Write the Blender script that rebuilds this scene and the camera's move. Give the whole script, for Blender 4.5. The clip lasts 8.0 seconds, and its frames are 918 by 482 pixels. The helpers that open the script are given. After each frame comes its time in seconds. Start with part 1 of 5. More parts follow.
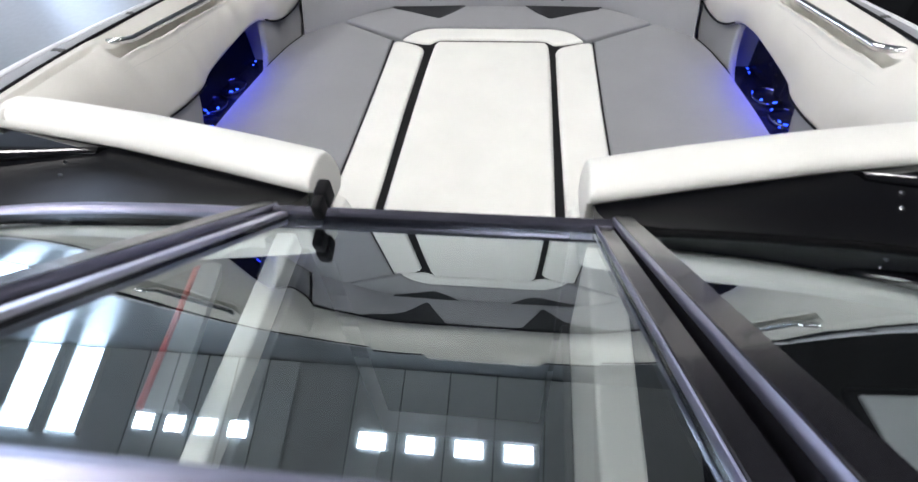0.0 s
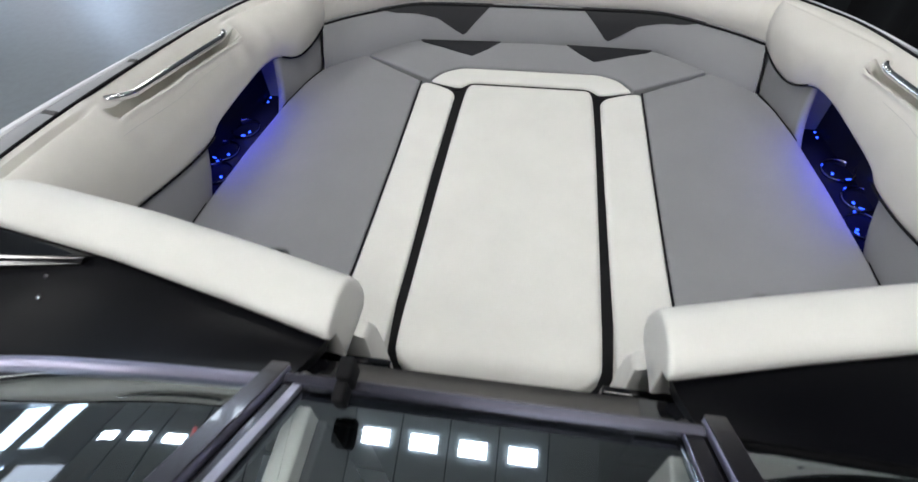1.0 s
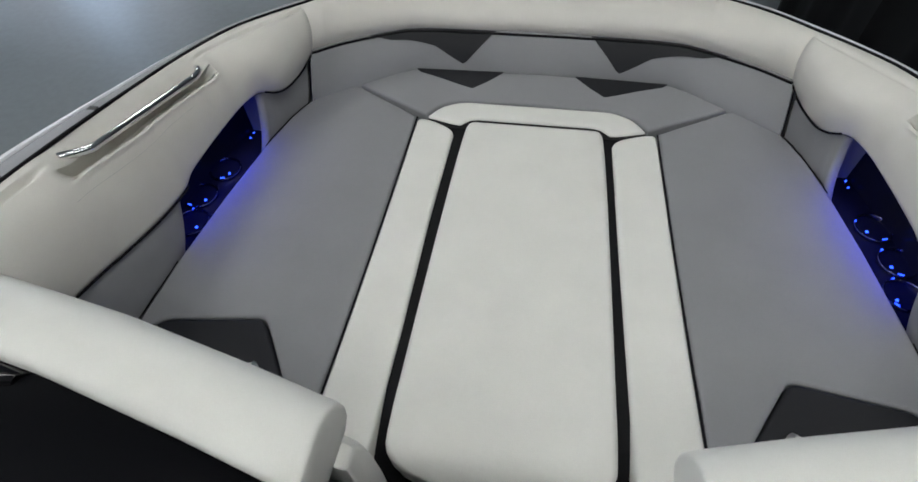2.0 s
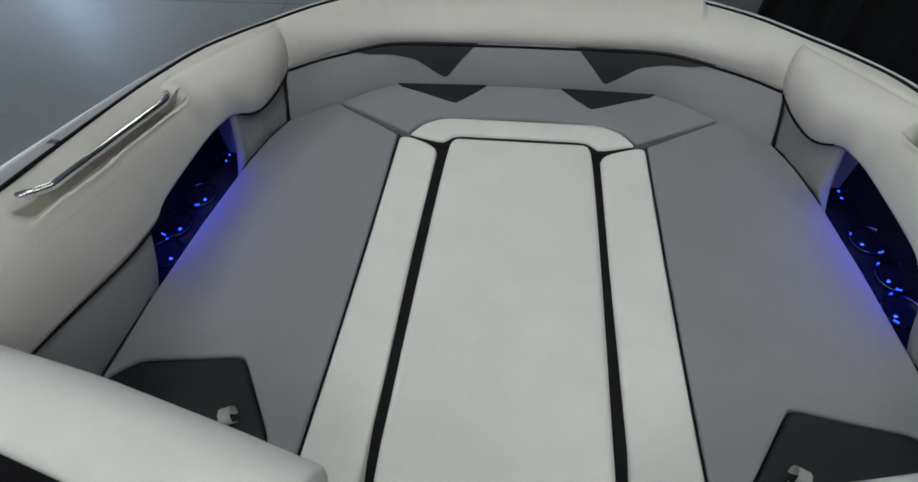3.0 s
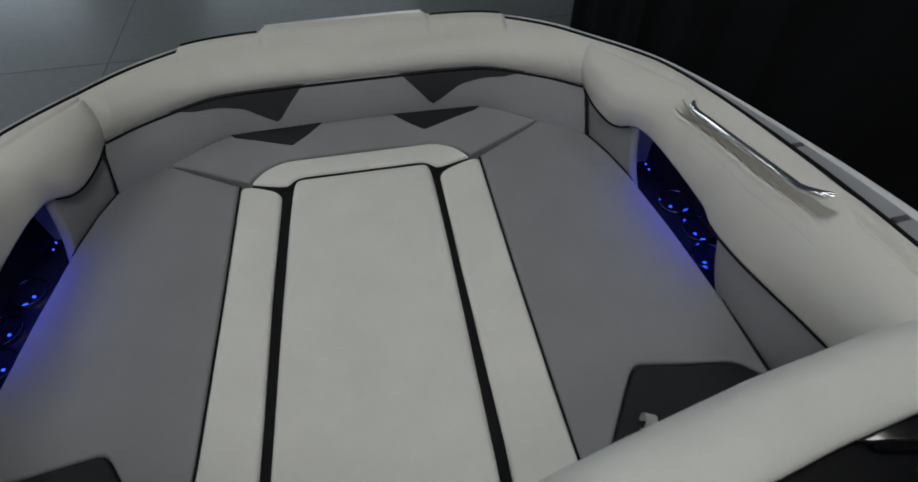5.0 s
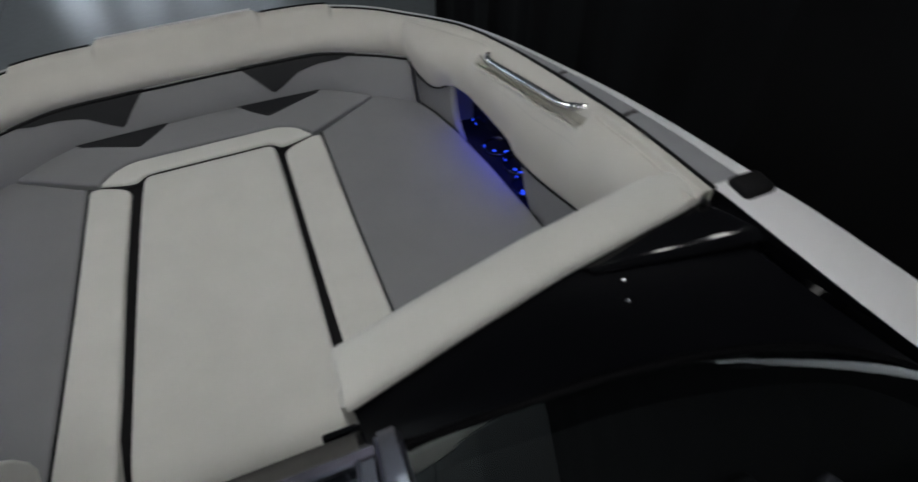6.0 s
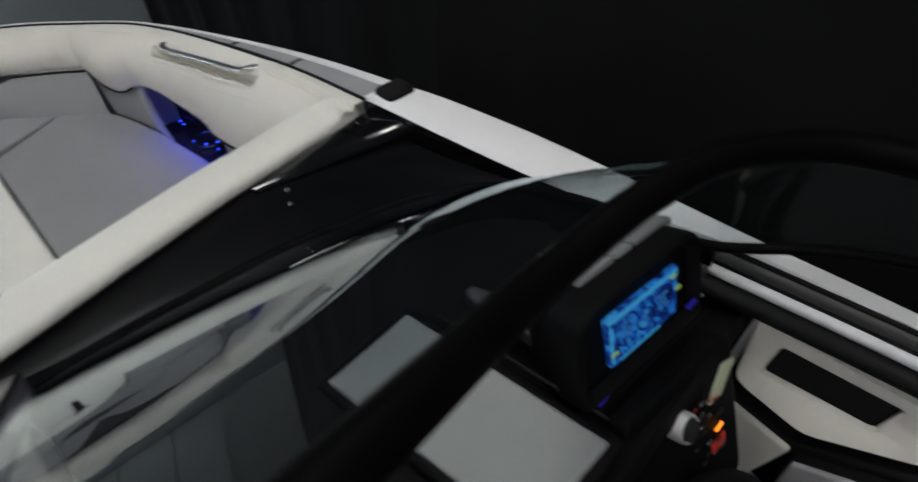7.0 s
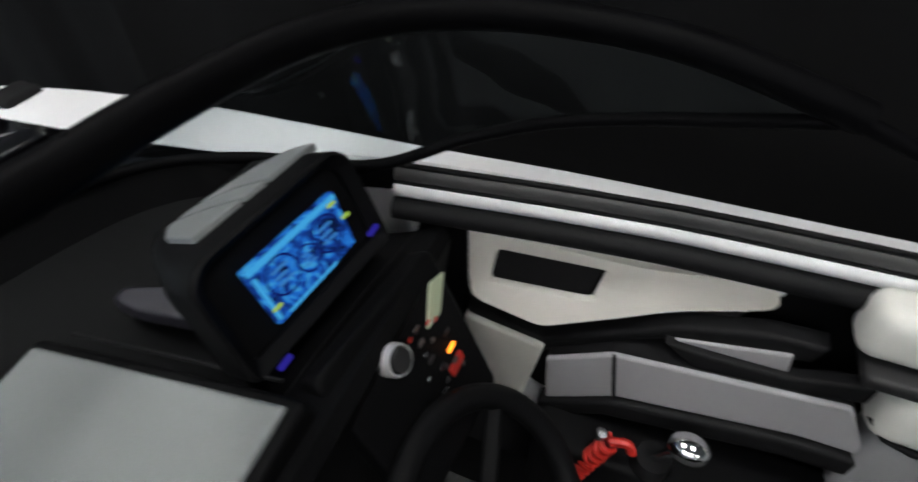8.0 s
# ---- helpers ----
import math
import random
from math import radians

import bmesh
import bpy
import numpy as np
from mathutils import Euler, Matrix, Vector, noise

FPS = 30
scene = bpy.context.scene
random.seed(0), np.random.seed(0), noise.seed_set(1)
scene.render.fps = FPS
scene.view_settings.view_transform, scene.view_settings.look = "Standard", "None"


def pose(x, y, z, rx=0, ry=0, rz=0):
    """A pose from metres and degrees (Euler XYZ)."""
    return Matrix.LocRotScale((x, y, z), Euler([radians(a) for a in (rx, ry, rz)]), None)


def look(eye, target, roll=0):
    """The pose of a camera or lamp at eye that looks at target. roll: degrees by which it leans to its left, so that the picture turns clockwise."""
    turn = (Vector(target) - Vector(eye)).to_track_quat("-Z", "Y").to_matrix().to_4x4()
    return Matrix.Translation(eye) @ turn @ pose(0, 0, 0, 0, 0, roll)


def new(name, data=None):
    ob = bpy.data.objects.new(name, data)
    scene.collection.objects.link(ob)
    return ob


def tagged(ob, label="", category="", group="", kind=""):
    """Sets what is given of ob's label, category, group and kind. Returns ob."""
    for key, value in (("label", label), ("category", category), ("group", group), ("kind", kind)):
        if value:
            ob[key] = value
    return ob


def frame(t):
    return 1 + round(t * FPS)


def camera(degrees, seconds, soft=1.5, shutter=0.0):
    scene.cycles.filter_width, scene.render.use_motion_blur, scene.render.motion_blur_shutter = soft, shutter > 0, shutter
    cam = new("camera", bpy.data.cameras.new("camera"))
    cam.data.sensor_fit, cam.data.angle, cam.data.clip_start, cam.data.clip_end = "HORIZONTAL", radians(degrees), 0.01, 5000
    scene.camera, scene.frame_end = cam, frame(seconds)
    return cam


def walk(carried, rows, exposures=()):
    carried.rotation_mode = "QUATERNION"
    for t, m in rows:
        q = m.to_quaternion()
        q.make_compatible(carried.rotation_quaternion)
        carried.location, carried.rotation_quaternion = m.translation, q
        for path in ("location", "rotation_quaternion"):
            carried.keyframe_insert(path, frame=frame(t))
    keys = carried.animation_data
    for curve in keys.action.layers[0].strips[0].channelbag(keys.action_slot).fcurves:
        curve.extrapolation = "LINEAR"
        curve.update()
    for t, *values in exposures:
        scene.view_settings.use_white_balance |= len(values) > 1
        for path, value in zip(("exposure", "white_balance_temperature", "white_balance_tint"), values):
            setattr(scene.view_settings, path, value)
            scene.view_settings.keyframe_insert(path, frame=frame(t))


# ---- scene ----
# ---- camera ----
# Boat coordinates: x to starboard, y to the bow, z up from the keel line.
BOAT = pose(0, 0, 0)
cam = camera(81.2, 8.0, soft=1.6, shutter=0.4)
PATH = [
    (0, (0.114, 0.29, 2.199), (-0.094, 1.575, 0.68), -4.2),
    (0.5, (0.064, 0.415, 2.231), (-0.163, 1.674, 0.694), -3.5),
    (1, (0.027, 0.568, 2.248), (-0.211, 1.803, 0.693), -3.2),
    (1.5, (0.011, 0.704, 2.254), (-0.221, 1.919, 0.683), -3.0),
    (1.7, (0.004, 0.74, 2.254), (-0.228, 1.954, 0.682), -2.8),
    (2.8, (-0.025, 0.843, 2.246), (-0.224, 2.059, 0.67), -2.2),
    (3, (-0.007, 0.859, 2.255), (-0.197, 2.072, 0.676), -2.9),
    (3.5, (-0.003, 0.881, 2.252), (-0.066, 2.121, 0.684), -2.1),
    (4, (0.004, 0.888, 2.25), (0.07, 2.144, 0.695), -1.5),
    (4.2, (0.006, 0.887, 2.26), (0.11, 2.14, 0.704), -1.1),
    (5.3, (0.127, 0.779, 2.312), (0.37, 2.022, 0.765), -1.2),
    (5.5, (0.136, 0.715, 2.31), (0.435, 1.965, 0.778), -0.8),
    (6, (0.278, 0.552, 2.302), (0.714, 1.779, 0.784), -2.3),
    (6.5, (0.338, 0.4, 2.273), (1.088, 1.505, 0.784), -0.8),
    (7, (0.403, 0.257, 2.183), (1.417, 1.225, 0.757), 2.0),
    (7.5, (0.491, 0.161, 2.109), (1.663, 0.959, 0.699), 0.7),
    (8, (0.552, 0.052, 2.070), (1.860, 0.601, 0.660), -0.5),
]
EXPOSURES = [(0.0, 0.70, 6380, 14), (0.5, 0.58, 6380, 13), (1.0, 0.31, 6400, 12), (1.5, 0.08, 6400, 11), (3.0, -0.38, 6260, 8), (4.0, -0.60, 6260, 8), (5.5, -0.95, 6400, 10), (6.5, -0.76, 6420, 11), (7.0, -0.24, 6480, 10), (7.5, 0.10, 6500, 10), (8.0, 0.44, 6500, 10)]
walk(cam, [(t, BOAT @ look(eye, target, roll)) for t, eye, target, roll in PATH], EXPOSURES)

# ---- world and light ----
world = bpy.data.worlds.new("hall_night")
scene.world = world
world.use_nodes = True
world.node_tree.nodes["Background"].inputs["Color"].default_value = (0.55, 0.62, 0.72, 1)
world.node_tree.nodes["Background"].inputs["Strength"].default_value = 0.02
LIGHT = 17.0      # ceiling panels
WINDOW = 22.0      # tall bright windows
BLUE = 0.40        # courtesy lights in the bow pockets

# ---- materials ----
def material(name, colour, rough=0.5, metal=0.0, grain=0.0, grain_size=900.0, bump=0.0, vary=0.06, vary_size=6.0, coat=0.0, spec=0.5, rough_vary=0.18, soft=0.0):
    m = bpy.data.materials.new(name)
    m.use_nodes = True
    nt = m.node_tree
    b = nt.nodes["Principled BSDF"]
    b.inputs["Roughness"].default_value = rough
    b.inputs["Metallic"].default_value = metal
    b.inputs["Coat Weight"].default_value = coat
    b.inputs["Coat Roughness"].default_value = 0.04
    b.inputs["Specular IOR Level"].default_value = spec
    tc = nt.nodes.new("ShaderNodeTexCoord")
    big = nt.nodes.new("ShaderNodeTexNoise")
    big.inputs["Scale"].default_value = vary_size
    big.inputs["Detail"].default_value = 5
    nt.links.new(tc.outputs["Object"], big.inputs["Vector"])
    fine = nt.nodes.new("ShaderNodeTexNoise")
    fine.inputs["Scale"].default_value = grain_size
    fine.inputs["Detail"].default_value = 3
    nt.links.new(tc.outputs["Object"], fine.inputs["Vector"])
    ramp = nt.nodes.new("ShaderNodeMapRange")
    ramp.inputs["From Min"].default_value, ramp.inputs["From Max"].default_value = 0.3, 0.7
    ramp.inputs["To Min"].default_value, ramp.inputs["To Max"].default_value = 1 - vary, 1 + vary
    nt.links.new(big.outputs["Fac"], ramp.inputs["Value"])
    ramp2 = nt.nodes.new("ShaderNodeMapRange")
    ramp2.inputs["From Min"].default_value, ramp2.inputs["From Max"].default_value = 0.3, 0.7
    ramp2.inputs["To Min"].default_value, ramp2.inputs["To Max"].default_value = 1 - grain, 1 + grain
    nt.links.new(fine.outputs["Fac"], ramp2.inputs["Value"])
    mul = nt.nodes.new("ShaderNodeMath")
    mul.operation = "MULTIPLY"
    nt.links.new(ramp.outputs[0], mul.inputs[0])
    nt.links.new(ramp2.outputs[0], mul.inputs[1])
    tone = nt.nodes.new("ShaderNodeVectorMath")
    tone.operation = "SCALE"
    tone.inputs[0].default_value = colour
    nt.links.new(mul.outputs[0], tone.inputs["Scale"])
    nt.links.new(tone.outputs[0], b.inputs["Base Color"])
    rr = nt.nodes.new("ShaderNodeMapRange")
    rr.inputs["To Min"].default_value, rr.inputs["To Max"].default_value = rough * (1 - rough_vary), min(1.0, rough * (1 + rough_vary))
    nt.links.new(big.outputs["Fac"], rr.inputs["Value"])
    nt.links.new(rr.outputs[0], b.inputs["Roughness"])
    if bump:
        bm_ = nt.nodes.new("ShaderNodeBump")
        bm_.inputs["Strength"].default_value = bump
        bm_.inputs["Distance"].default_value = 0.001
        nt.links.new(fine.outputs["Fac"], bm_.inputs["Height"])
        nt.links.new(bm_.outputs[0], b.inputs["Normal"])
        if soft:
            # slow undulation of stretched upholstery
            wave = nt.nodes.new("ShaderNodeBump")
            wave.inputs["Strength"].default_value = soft
            wave.inputs["Distance"].default_value = 0.01
            nt.links.new(big.outputs["Fac"], wave.inputs["Height"])
            nt.links.new(wave.outputs[0], bm_.inputs["Normal"])
    return m


def glow(name, colour, strength):
    m = bpy.data.materials.new(name)
    m.use_nodes = True
    nt = m.node_tree
    nt.nodes.clear()
    e = nt.nodes.new("ShaderNodeEmission")
    e.inputs["Color"].default_value = (*colour, 1)
    e.inputs["Strength"].default_value = strength
    o = nt.nodes.new("ShaderNodeOutputMaterial")
    nt.links.new(e.outputs[0], o.inputs["Surface"])
    return m


def pane_material(name, tint, base=0.08, power=3.0):
    m = bpy.data.materials.new(name)
    m.use_nodes = True
    nt = m.node_tree
    nt.nodes.clear()
    tr = nt.nodes.new("ShaderNodeBsdfTransparent")
    tr.inputs["Color"].default_value = (*tint, 1)
    gl = nt.nodes.new("ShaderNodeBsdfGlossy")
    gl.inputs["Color"].default_value = (0.88, 0.97, 1.0, 1)
    gl.inputs["Roughness"].default_value = 0.0
    lw = nt.nodes.new("ShaderNodeLayerWeight")
    lw.inputs["Blend"].default_value = 0.5
    pw = nt.nodes.new("ShaderNodeMath")
    pw.operation = "POWER"
    pw.inputs[1].default_value = power
    nt.links.new(lw.outputs["Facing"], pw.inputs[0])
    fr = nt.nodes.new("ShaderNodeMath")
    fr.operation = "MULTIPLY_ADD"
    fr.inputs[1].default_value, fr.inputs[2].default_value = 0.92 - base, base
    nt.links.new(pw.outputs[0], fr.inputs[0])
    mix = nt.nodes.new("ShaderNodeMixShader")
    o = nt.nodes.new("ShaderNodeOutputMaterial")
    nt.links.new(fr.outputs[0], mix.inputs[0])
    nt.links.new(tr.outputs[0], mix.inputs[1])
    nt.links.new(gl.outputs[0], mix.inputs[2])
    nt.links.new(mix.outputs[0], o.inputs["Surface"])
    return m


WHITE = material("white_vinyl", (0.738, 0.742, 0.700), 0.45, grain=0.03, grain_size=700, bump=0.25, vary=0.03, vary_size=9, spec=0.28, soft=0.35)
CREAM = material("cream_vinyl", (0.675, 0.662, 0.615), 0.45, grain=0.03, grain_size=700, bump=0.25, vary=0.03, vary_size=9, spec=0.28, soft=0.35)
GREY = material("grey_vinyl", (0.256, 0.260, 0.272), 0.52, grain=0.06, grain_size=650, bump=0.3, vary=0.04, vary_size=7, spec=0.25, soft=0.35)
CHARCOAL = material("charcoal_vinyl", (0.016, 0.017, 0.020), 0.6, grain=0.1, grain_size=650, bump=0.3, spec=0.25)
PIPING = material("black_piping", (0.008, 0.008, 0.009), 0.7, spec=0.15)
GELBLACK = material("black_gelcoat", (0.004, 0.004, 0.005), 0.07, vary=0.2, coat=0.6)
GELWHITE = material("white_gelcoat", (0.725, 0.735, 0.755), 0.42, vary=0.02, coat=0.0, spec=0.35)
BOWTRIM = material("glossy_pale_trim", (0.70, 0.70, 0.70), 0.12, vary=0.03, coat=0.3)
SEAM = material("pale_seam_thread", (0.50, 0.50, 0.48), 0.6)
DECKBLACK = material("black_deck_coating", (0.0028, 0.0030, 0.0042), 0.34, vary=0.1, spec=0.08, rough_vary=0.2)
ARMPAD = material("pale_grey_arm_vinyl", (0.34, 0.34, 0.355), 0.5, grain=0.04, grain_size=600, bump=0.2, vary=0.05, spec=0.3)
RAIL = material("grey_rub_rail", (0.30, 0.31, 0.33), 0.38, vary=0.05, vary_size=14)
RUBBER = material("black_rubber", (0.012, 0.012, 0.013), 0.6, vary=0.15)
CHROME = material("polished_steel", (0.82, 0.82, 0.83), 0.08, metal=1.0, vary=0.03)
SATIN = material("satin_silver", (0.75, 0.75, 0.76), 0.38, metal=0.6, vary=0.03)
STEEL = material("brushed_steel", (0.55, 0.55, 0.57), 0.25, metal=1.0, grain=0.05, grain_size=300)
FRAME = material("black_anodised_frame", (0.046, 0.045, 0.055), 0.20, metal=0.75, vary=0.05, vary_size=5, coat=0.3)
SILL = material("grey_anodised_sill", (0.095, 0.095, 0.125), 0.26, metal=0.8, vary=0.12, vary_size=12)
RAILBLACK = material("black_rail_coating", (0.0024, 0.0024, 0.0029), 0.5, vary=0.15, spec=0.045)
DASH = material("black_dash_vinyl", (0.0050, 0.0051, 0.0057), 0.5, grain=0.15, grain_size=500, bump=0.3, spec=0.06)
MOULDING = material("black_soft_moulding", (0.0085, 0.0086, 0.0095), 0.55, grain=0.1, grain_size=500, bump=0.2, spec=0.12)
PANEL = material("light_grey_pad", (0.21, 0.225, 0.23), 0.45, grain=0.04, grain_size=600, bump=0.2, vary=0.06)
BRACKET = material("violet_grey_trim", (0.027, 0.026, 0.036), 0.45, vary=0.15, vary_size=30)
DARKGREY = material("dark_grey_trim", (0.055, 0.055, 0.056), 0.5)
LINER = material("pocket_liner", (0.012, 0.012, 0.022), 0.25, vary=0.1, spec=0.2)
CARPET = material("grey_cockpit_mat", (0.045, 0.046, 0.047), 0.85, grain=0.3, grain_size=220, bump=0.6)
RED = material("red_plastic", (0.46, 0.022, 0.016), 0.4)
LABEL = material("pale_green_label", (0.42, 0.48, 0.33), 0.5)
CONCRETE = material("sealed_concrete", (0.184, 0.204, 0.217), 0.29, grain=0.06, grain_size=18, bump=0.05, vary=0.05, vary_size=1.1, rough_vary=0.10, spec=0.6)
JOINT = material("floor_joint", (0.135, 0.145, 0.16), 0.5)
WALL = material("hall_wall_paint", (0.58, 0.60, 0.61), 0.6, vary=0.06, vary_size=1.5)
DOOR = material("ribbed_door_steel", (0.74, 0.77, 0.78), 0.5, vary=0.06, vary_size=1.0)
DRAPE = material("black_drape", (0.0065, 0.0065, 0.007), 0.95, vary=0.3, vary_size=2, spec=0.1)
CEIL = material("ceiling_paint", (0.35, 0.36, 0.37), 0.8, vary=0.05)
COLUMN = material("column_paint", (0.75, 0.76, 0.74), 0.5, vary=0.04)
GLASS = pane_material("windscreen_glass", (0.82, 0.88, 0.89), 0.20)
SIDEGLASS = pane_material("side_screen_glass", (0.76, 0.82, 0.83), 0.08, 3.0)
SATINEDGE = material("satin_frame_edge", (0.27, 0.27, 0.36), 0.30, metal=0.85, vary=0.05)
# brighter copy of the satin edge, with the port bead's sheen in its colour
SATINLIT = material("lit_satin_bead", (0.52, 0.52, 0.62), 0.32, metal=0.8, vary=0.05)
DOORPOST = material("door_post_paint", (0.22, 0.24, 0.25), 0.5, vary=0.08)
LAMP = glow("ceiling_panel_light", (1.0, 0.99, 0.96), LIGHT)
WINDOWGLOW = glow("bright_window", (0.78, 0.89, 1.0), WINDOW)
TALLWINDOW = glow("hazy_tall_window", (0.66, 0.82, 1.0), 9.0)
BLUEGLOW = glow("blue_led", (0.02, 0.07, 1.0), 5.5)
ORANGEGLOW = glow("orange_led", (1.0, 0.25, 0.02), 3.0)

# ---- building helpers ----
def thing(name, label, category, group="", kind="", m=None):
    ob = new(name)
    ob.matrix_world = BOAT if m is None else m
    return tagged(ob, label, category, group, kind)


def part(name, bm, mat, parent, label="", smooth=True):
    bmesh.ops.recalc_face_normals(bm, faces=bm.faces)
    me = bpy.data.meshes.new(name)
    bm.to_mesh(me)
    bm.free()
    me.materials.append(mat)
    if smooth:
        for p in me.polygons:
            p.use_smooth = True
        me.set_sharp_from_angle(angle=radians(38))
    ob = new(name, me)
    ob.parent = parent
    if label:
        tagged(ob, label)
    return ob


def grid(rows, close_u=False, close_v=False, caps=False):
    """A sheet through rows of points of equal number."""
    bm = bmesh.new()
    vs = [[bm.verts.new(p) for p in row] for row in rows]
    n, k = len(vs), len(vs[0])
    for i in range(n if close_u else n - 1):
        for j in range(k if close_v else k - 1):
            a, b = vs[i], vs[(i + 1) % n]
            bm.faces.new((a[j], b[j], b[(j + 1) % k], a[(j + 1) % k]))
    if caps:
        bm.faces.new(vs[0])
        bm.faces.new(list(reversed(vs[-1])))
    return bm


def spline(points, n):
    """n+1 points on a Catmull-Rom curve through points."""
    P = [Vector(p) for p in points]
    out = []
    segs = len(P) - 1
    for i in range(n + 1):
        u = i / n * segs
        k = min(int(u), segs - 1)
        f = u - k
        p1, p2 = P[k], P[k + 1]
        p0 = P[k - 1] if k else p1 * 2 - p2
        p3 = P[k + 2] if k + 2 <= segs else p2 * 2 - p1
        out.append(0.5 * (2 * p1 + (p2 - p0) * f + (2 * p0 - 5 * p1 + 4 * p2 - p3) * f * f + (3 * p1 - p0 - 3 * p2 + p3) * f ** 3))
    return out


def even(points, n, closed=False):
    """n points at even steps along a polyline."""
    P = [Vector(p) for p in points]
    if closed:
        P = P + [P[0]]
    L = [0.0]
    for a, b in zip(P, P[1:]):
        L.append(L[-1] + (b - a).length)
    out = []
    k = 0
    for i in range(n):
        s = L[-1] * i / (n if closed else n - 1)
        while k < len(P) - 2 and L[k + 1] < s:
            k += 1
        f = (s - L[k]) / max(L[k + 1] - L[k], 1e-9)
        out.append(P[k].lerp(P[k + 1], f))
    return out


def rounded(poly, r, n=5):
    """A 2D polygon with its corners rounded; a corner may carry its own radius as third number."""
    out = []
    m = len(poly)
    for i, c in enumerate(poly):
        p, q, s = (Vector(poly[(i + d) % m][:2]) for d in (-1, 0, 1))
        rr = c[2] if len(c) > 2 else r
        a, b = (p - q), (s - q)
        cut = min(rr, a.length * 0.48, b.length * 0.48)
        if cut < 1e-4:
            out.append(q)
            continue
        a, b = q + a.normalized() * cut, q + b.normalized() * cut
        for k in range(n + 1):
            f = k / n
            out.append((1 - f) ** 2 * a + 2 * f * (1 - f) * q + f * f * b)
    return out


def area2(poly):
    return sum(a.x * b.y - b.x * a.y for a, b in zip(poly, poly[1:] + poly[:1]))


def inset(poly, d):
    """The counter-clockwise polygon moved inwards by d; a third number of a corner stays."""
    out = []
    m = len(poly)
    for i in range(m):
        p, q, s = (Vector(poly[k % m][:2]) for k in (i - 1, i, i + 1))
        t1, t2 = (q - p).normalized(), (s - q).normalized()
        n1, n2 = Vector((-t1.y, t1.x)), Vector((-t2.y, t2.x))
        h = (n1 + n2).normalized() if (n1 + n2).length > 1e-6 else n1
        r = q + h * d / max(0.45, h.dot(n1))
        out.append((r.x, r.y, *poly[i][2:]))
    return out


def outline(poly, r):
    """A corner polygon, counter-clockwise, with its corner radius."""
    poly = [tuple(p) for p in poly]
    if area2([Vector(p[:2]) for p in poly]) < 0:
        poly.reverse()
    return lambda d: rounded([(p[0], p[1], max(0.0012, (p[2] if len(p) > 2 else r) - d * 0.7)) for p in inset(poly, d)], r, 4)


def cushion(shape, z, depth, r=0.012, place=None):
    """A padded slab over an outline; place maps (x, y, height) to the boat."""
    shape = shape if callable(shape) else outline(shape, 0.002)
    rings = [(0.0, -depth), (0.0, -r * 1.1), (r * 0.12, -r * 0.58), (r * 0.42, -r * 0.2), (r, 0.0), (r * 1.5, 0.0)]
    place = place or (lambda x, y, h: (x, y, z + h))
    bm = bmesh.new()
    last = None
    for d, h in rings:
        vs = [bm.verts.new(place(p.x, p.y, h)) for p in shape(d)]
        if last:
            for i in range(len(vs)):
                j = (i + 1) % len(vs)
                bm.faces.new((last[i], last[j], vs[j], vs[i]))
        else:
            bm.faces.new(list(reversed(vs)))
        last = vs
    bm.faces.new(last)
    return bm


def tube(points, r, sides=10, closed=False, flat=1.0):
    """A round bar along points."""
    P = [Vector(p) for p in points]
    rows = []
    up = Vector((0, 0, 1))
    for i, p in enumerate(P):
        a, b = P[max(i - 1, 0)], P[min(i + 1, len(P) - 1)]
        if closed:
            a, b = P[i - 1], P[(i + 1) % len(P)]
        t = (b - a).normalized()
        side = t.cross(up)
        side = side.normalized() if side.length > 1e-4 else Vector((1, 0, 0))
        top = side.cross(t)
        rows.append([p + (side * math.cos(w) + top * math.sin(w) * flat) * r for w in (2 * math.pi * k / sides for k in range(sides))])
    return grid(rows, close_u=closed, close_v=True, caps=not closed)


def sweep(path, section, side_of=None, caps=True):
    """A closed section of (across, up) points carried along a path of boat points; across is to the right of the way."""
    P = [Vector(p) for p in path]
    rows = []
    for i, p in enumerate(P):
        t = (P[min(i + 1, len(P) - 1)] - P[max(i - 1, 0)])
        t.z = 0
        t.normalize()
        side = Vector((t.y, -t.x, 0))
        rows.append([p + side * a + Vector((0, 0, b)) for a, b in section])
    return grid(rows, close_v=True, caps=caps)


def box(lo, hi, bevel=0.0):
    bm = bmesh.new()
    bmesh.ops.create_cube(bm, size=1)
    lo, hi = Vector(lo), Vector(hi)
    for v in bm.verts:
        v.co = Vector((lo[i] + (v.co[i] + 0.5) * (hi[i] - lo[i]) for i in range(3)))
    if bevel:
        bmesh.ops.bevel(bm, geom=bm.edges[:], offset=bevel, segments=4, profile=0.5, affect="EDGES")
    return bm


def slab(poly, place, thick, bevel=0.004):
    """A plate over a 2D outline with softly broken edges, its face at height 0."""
    return cushion(poly, 0, thick, bevel, place)


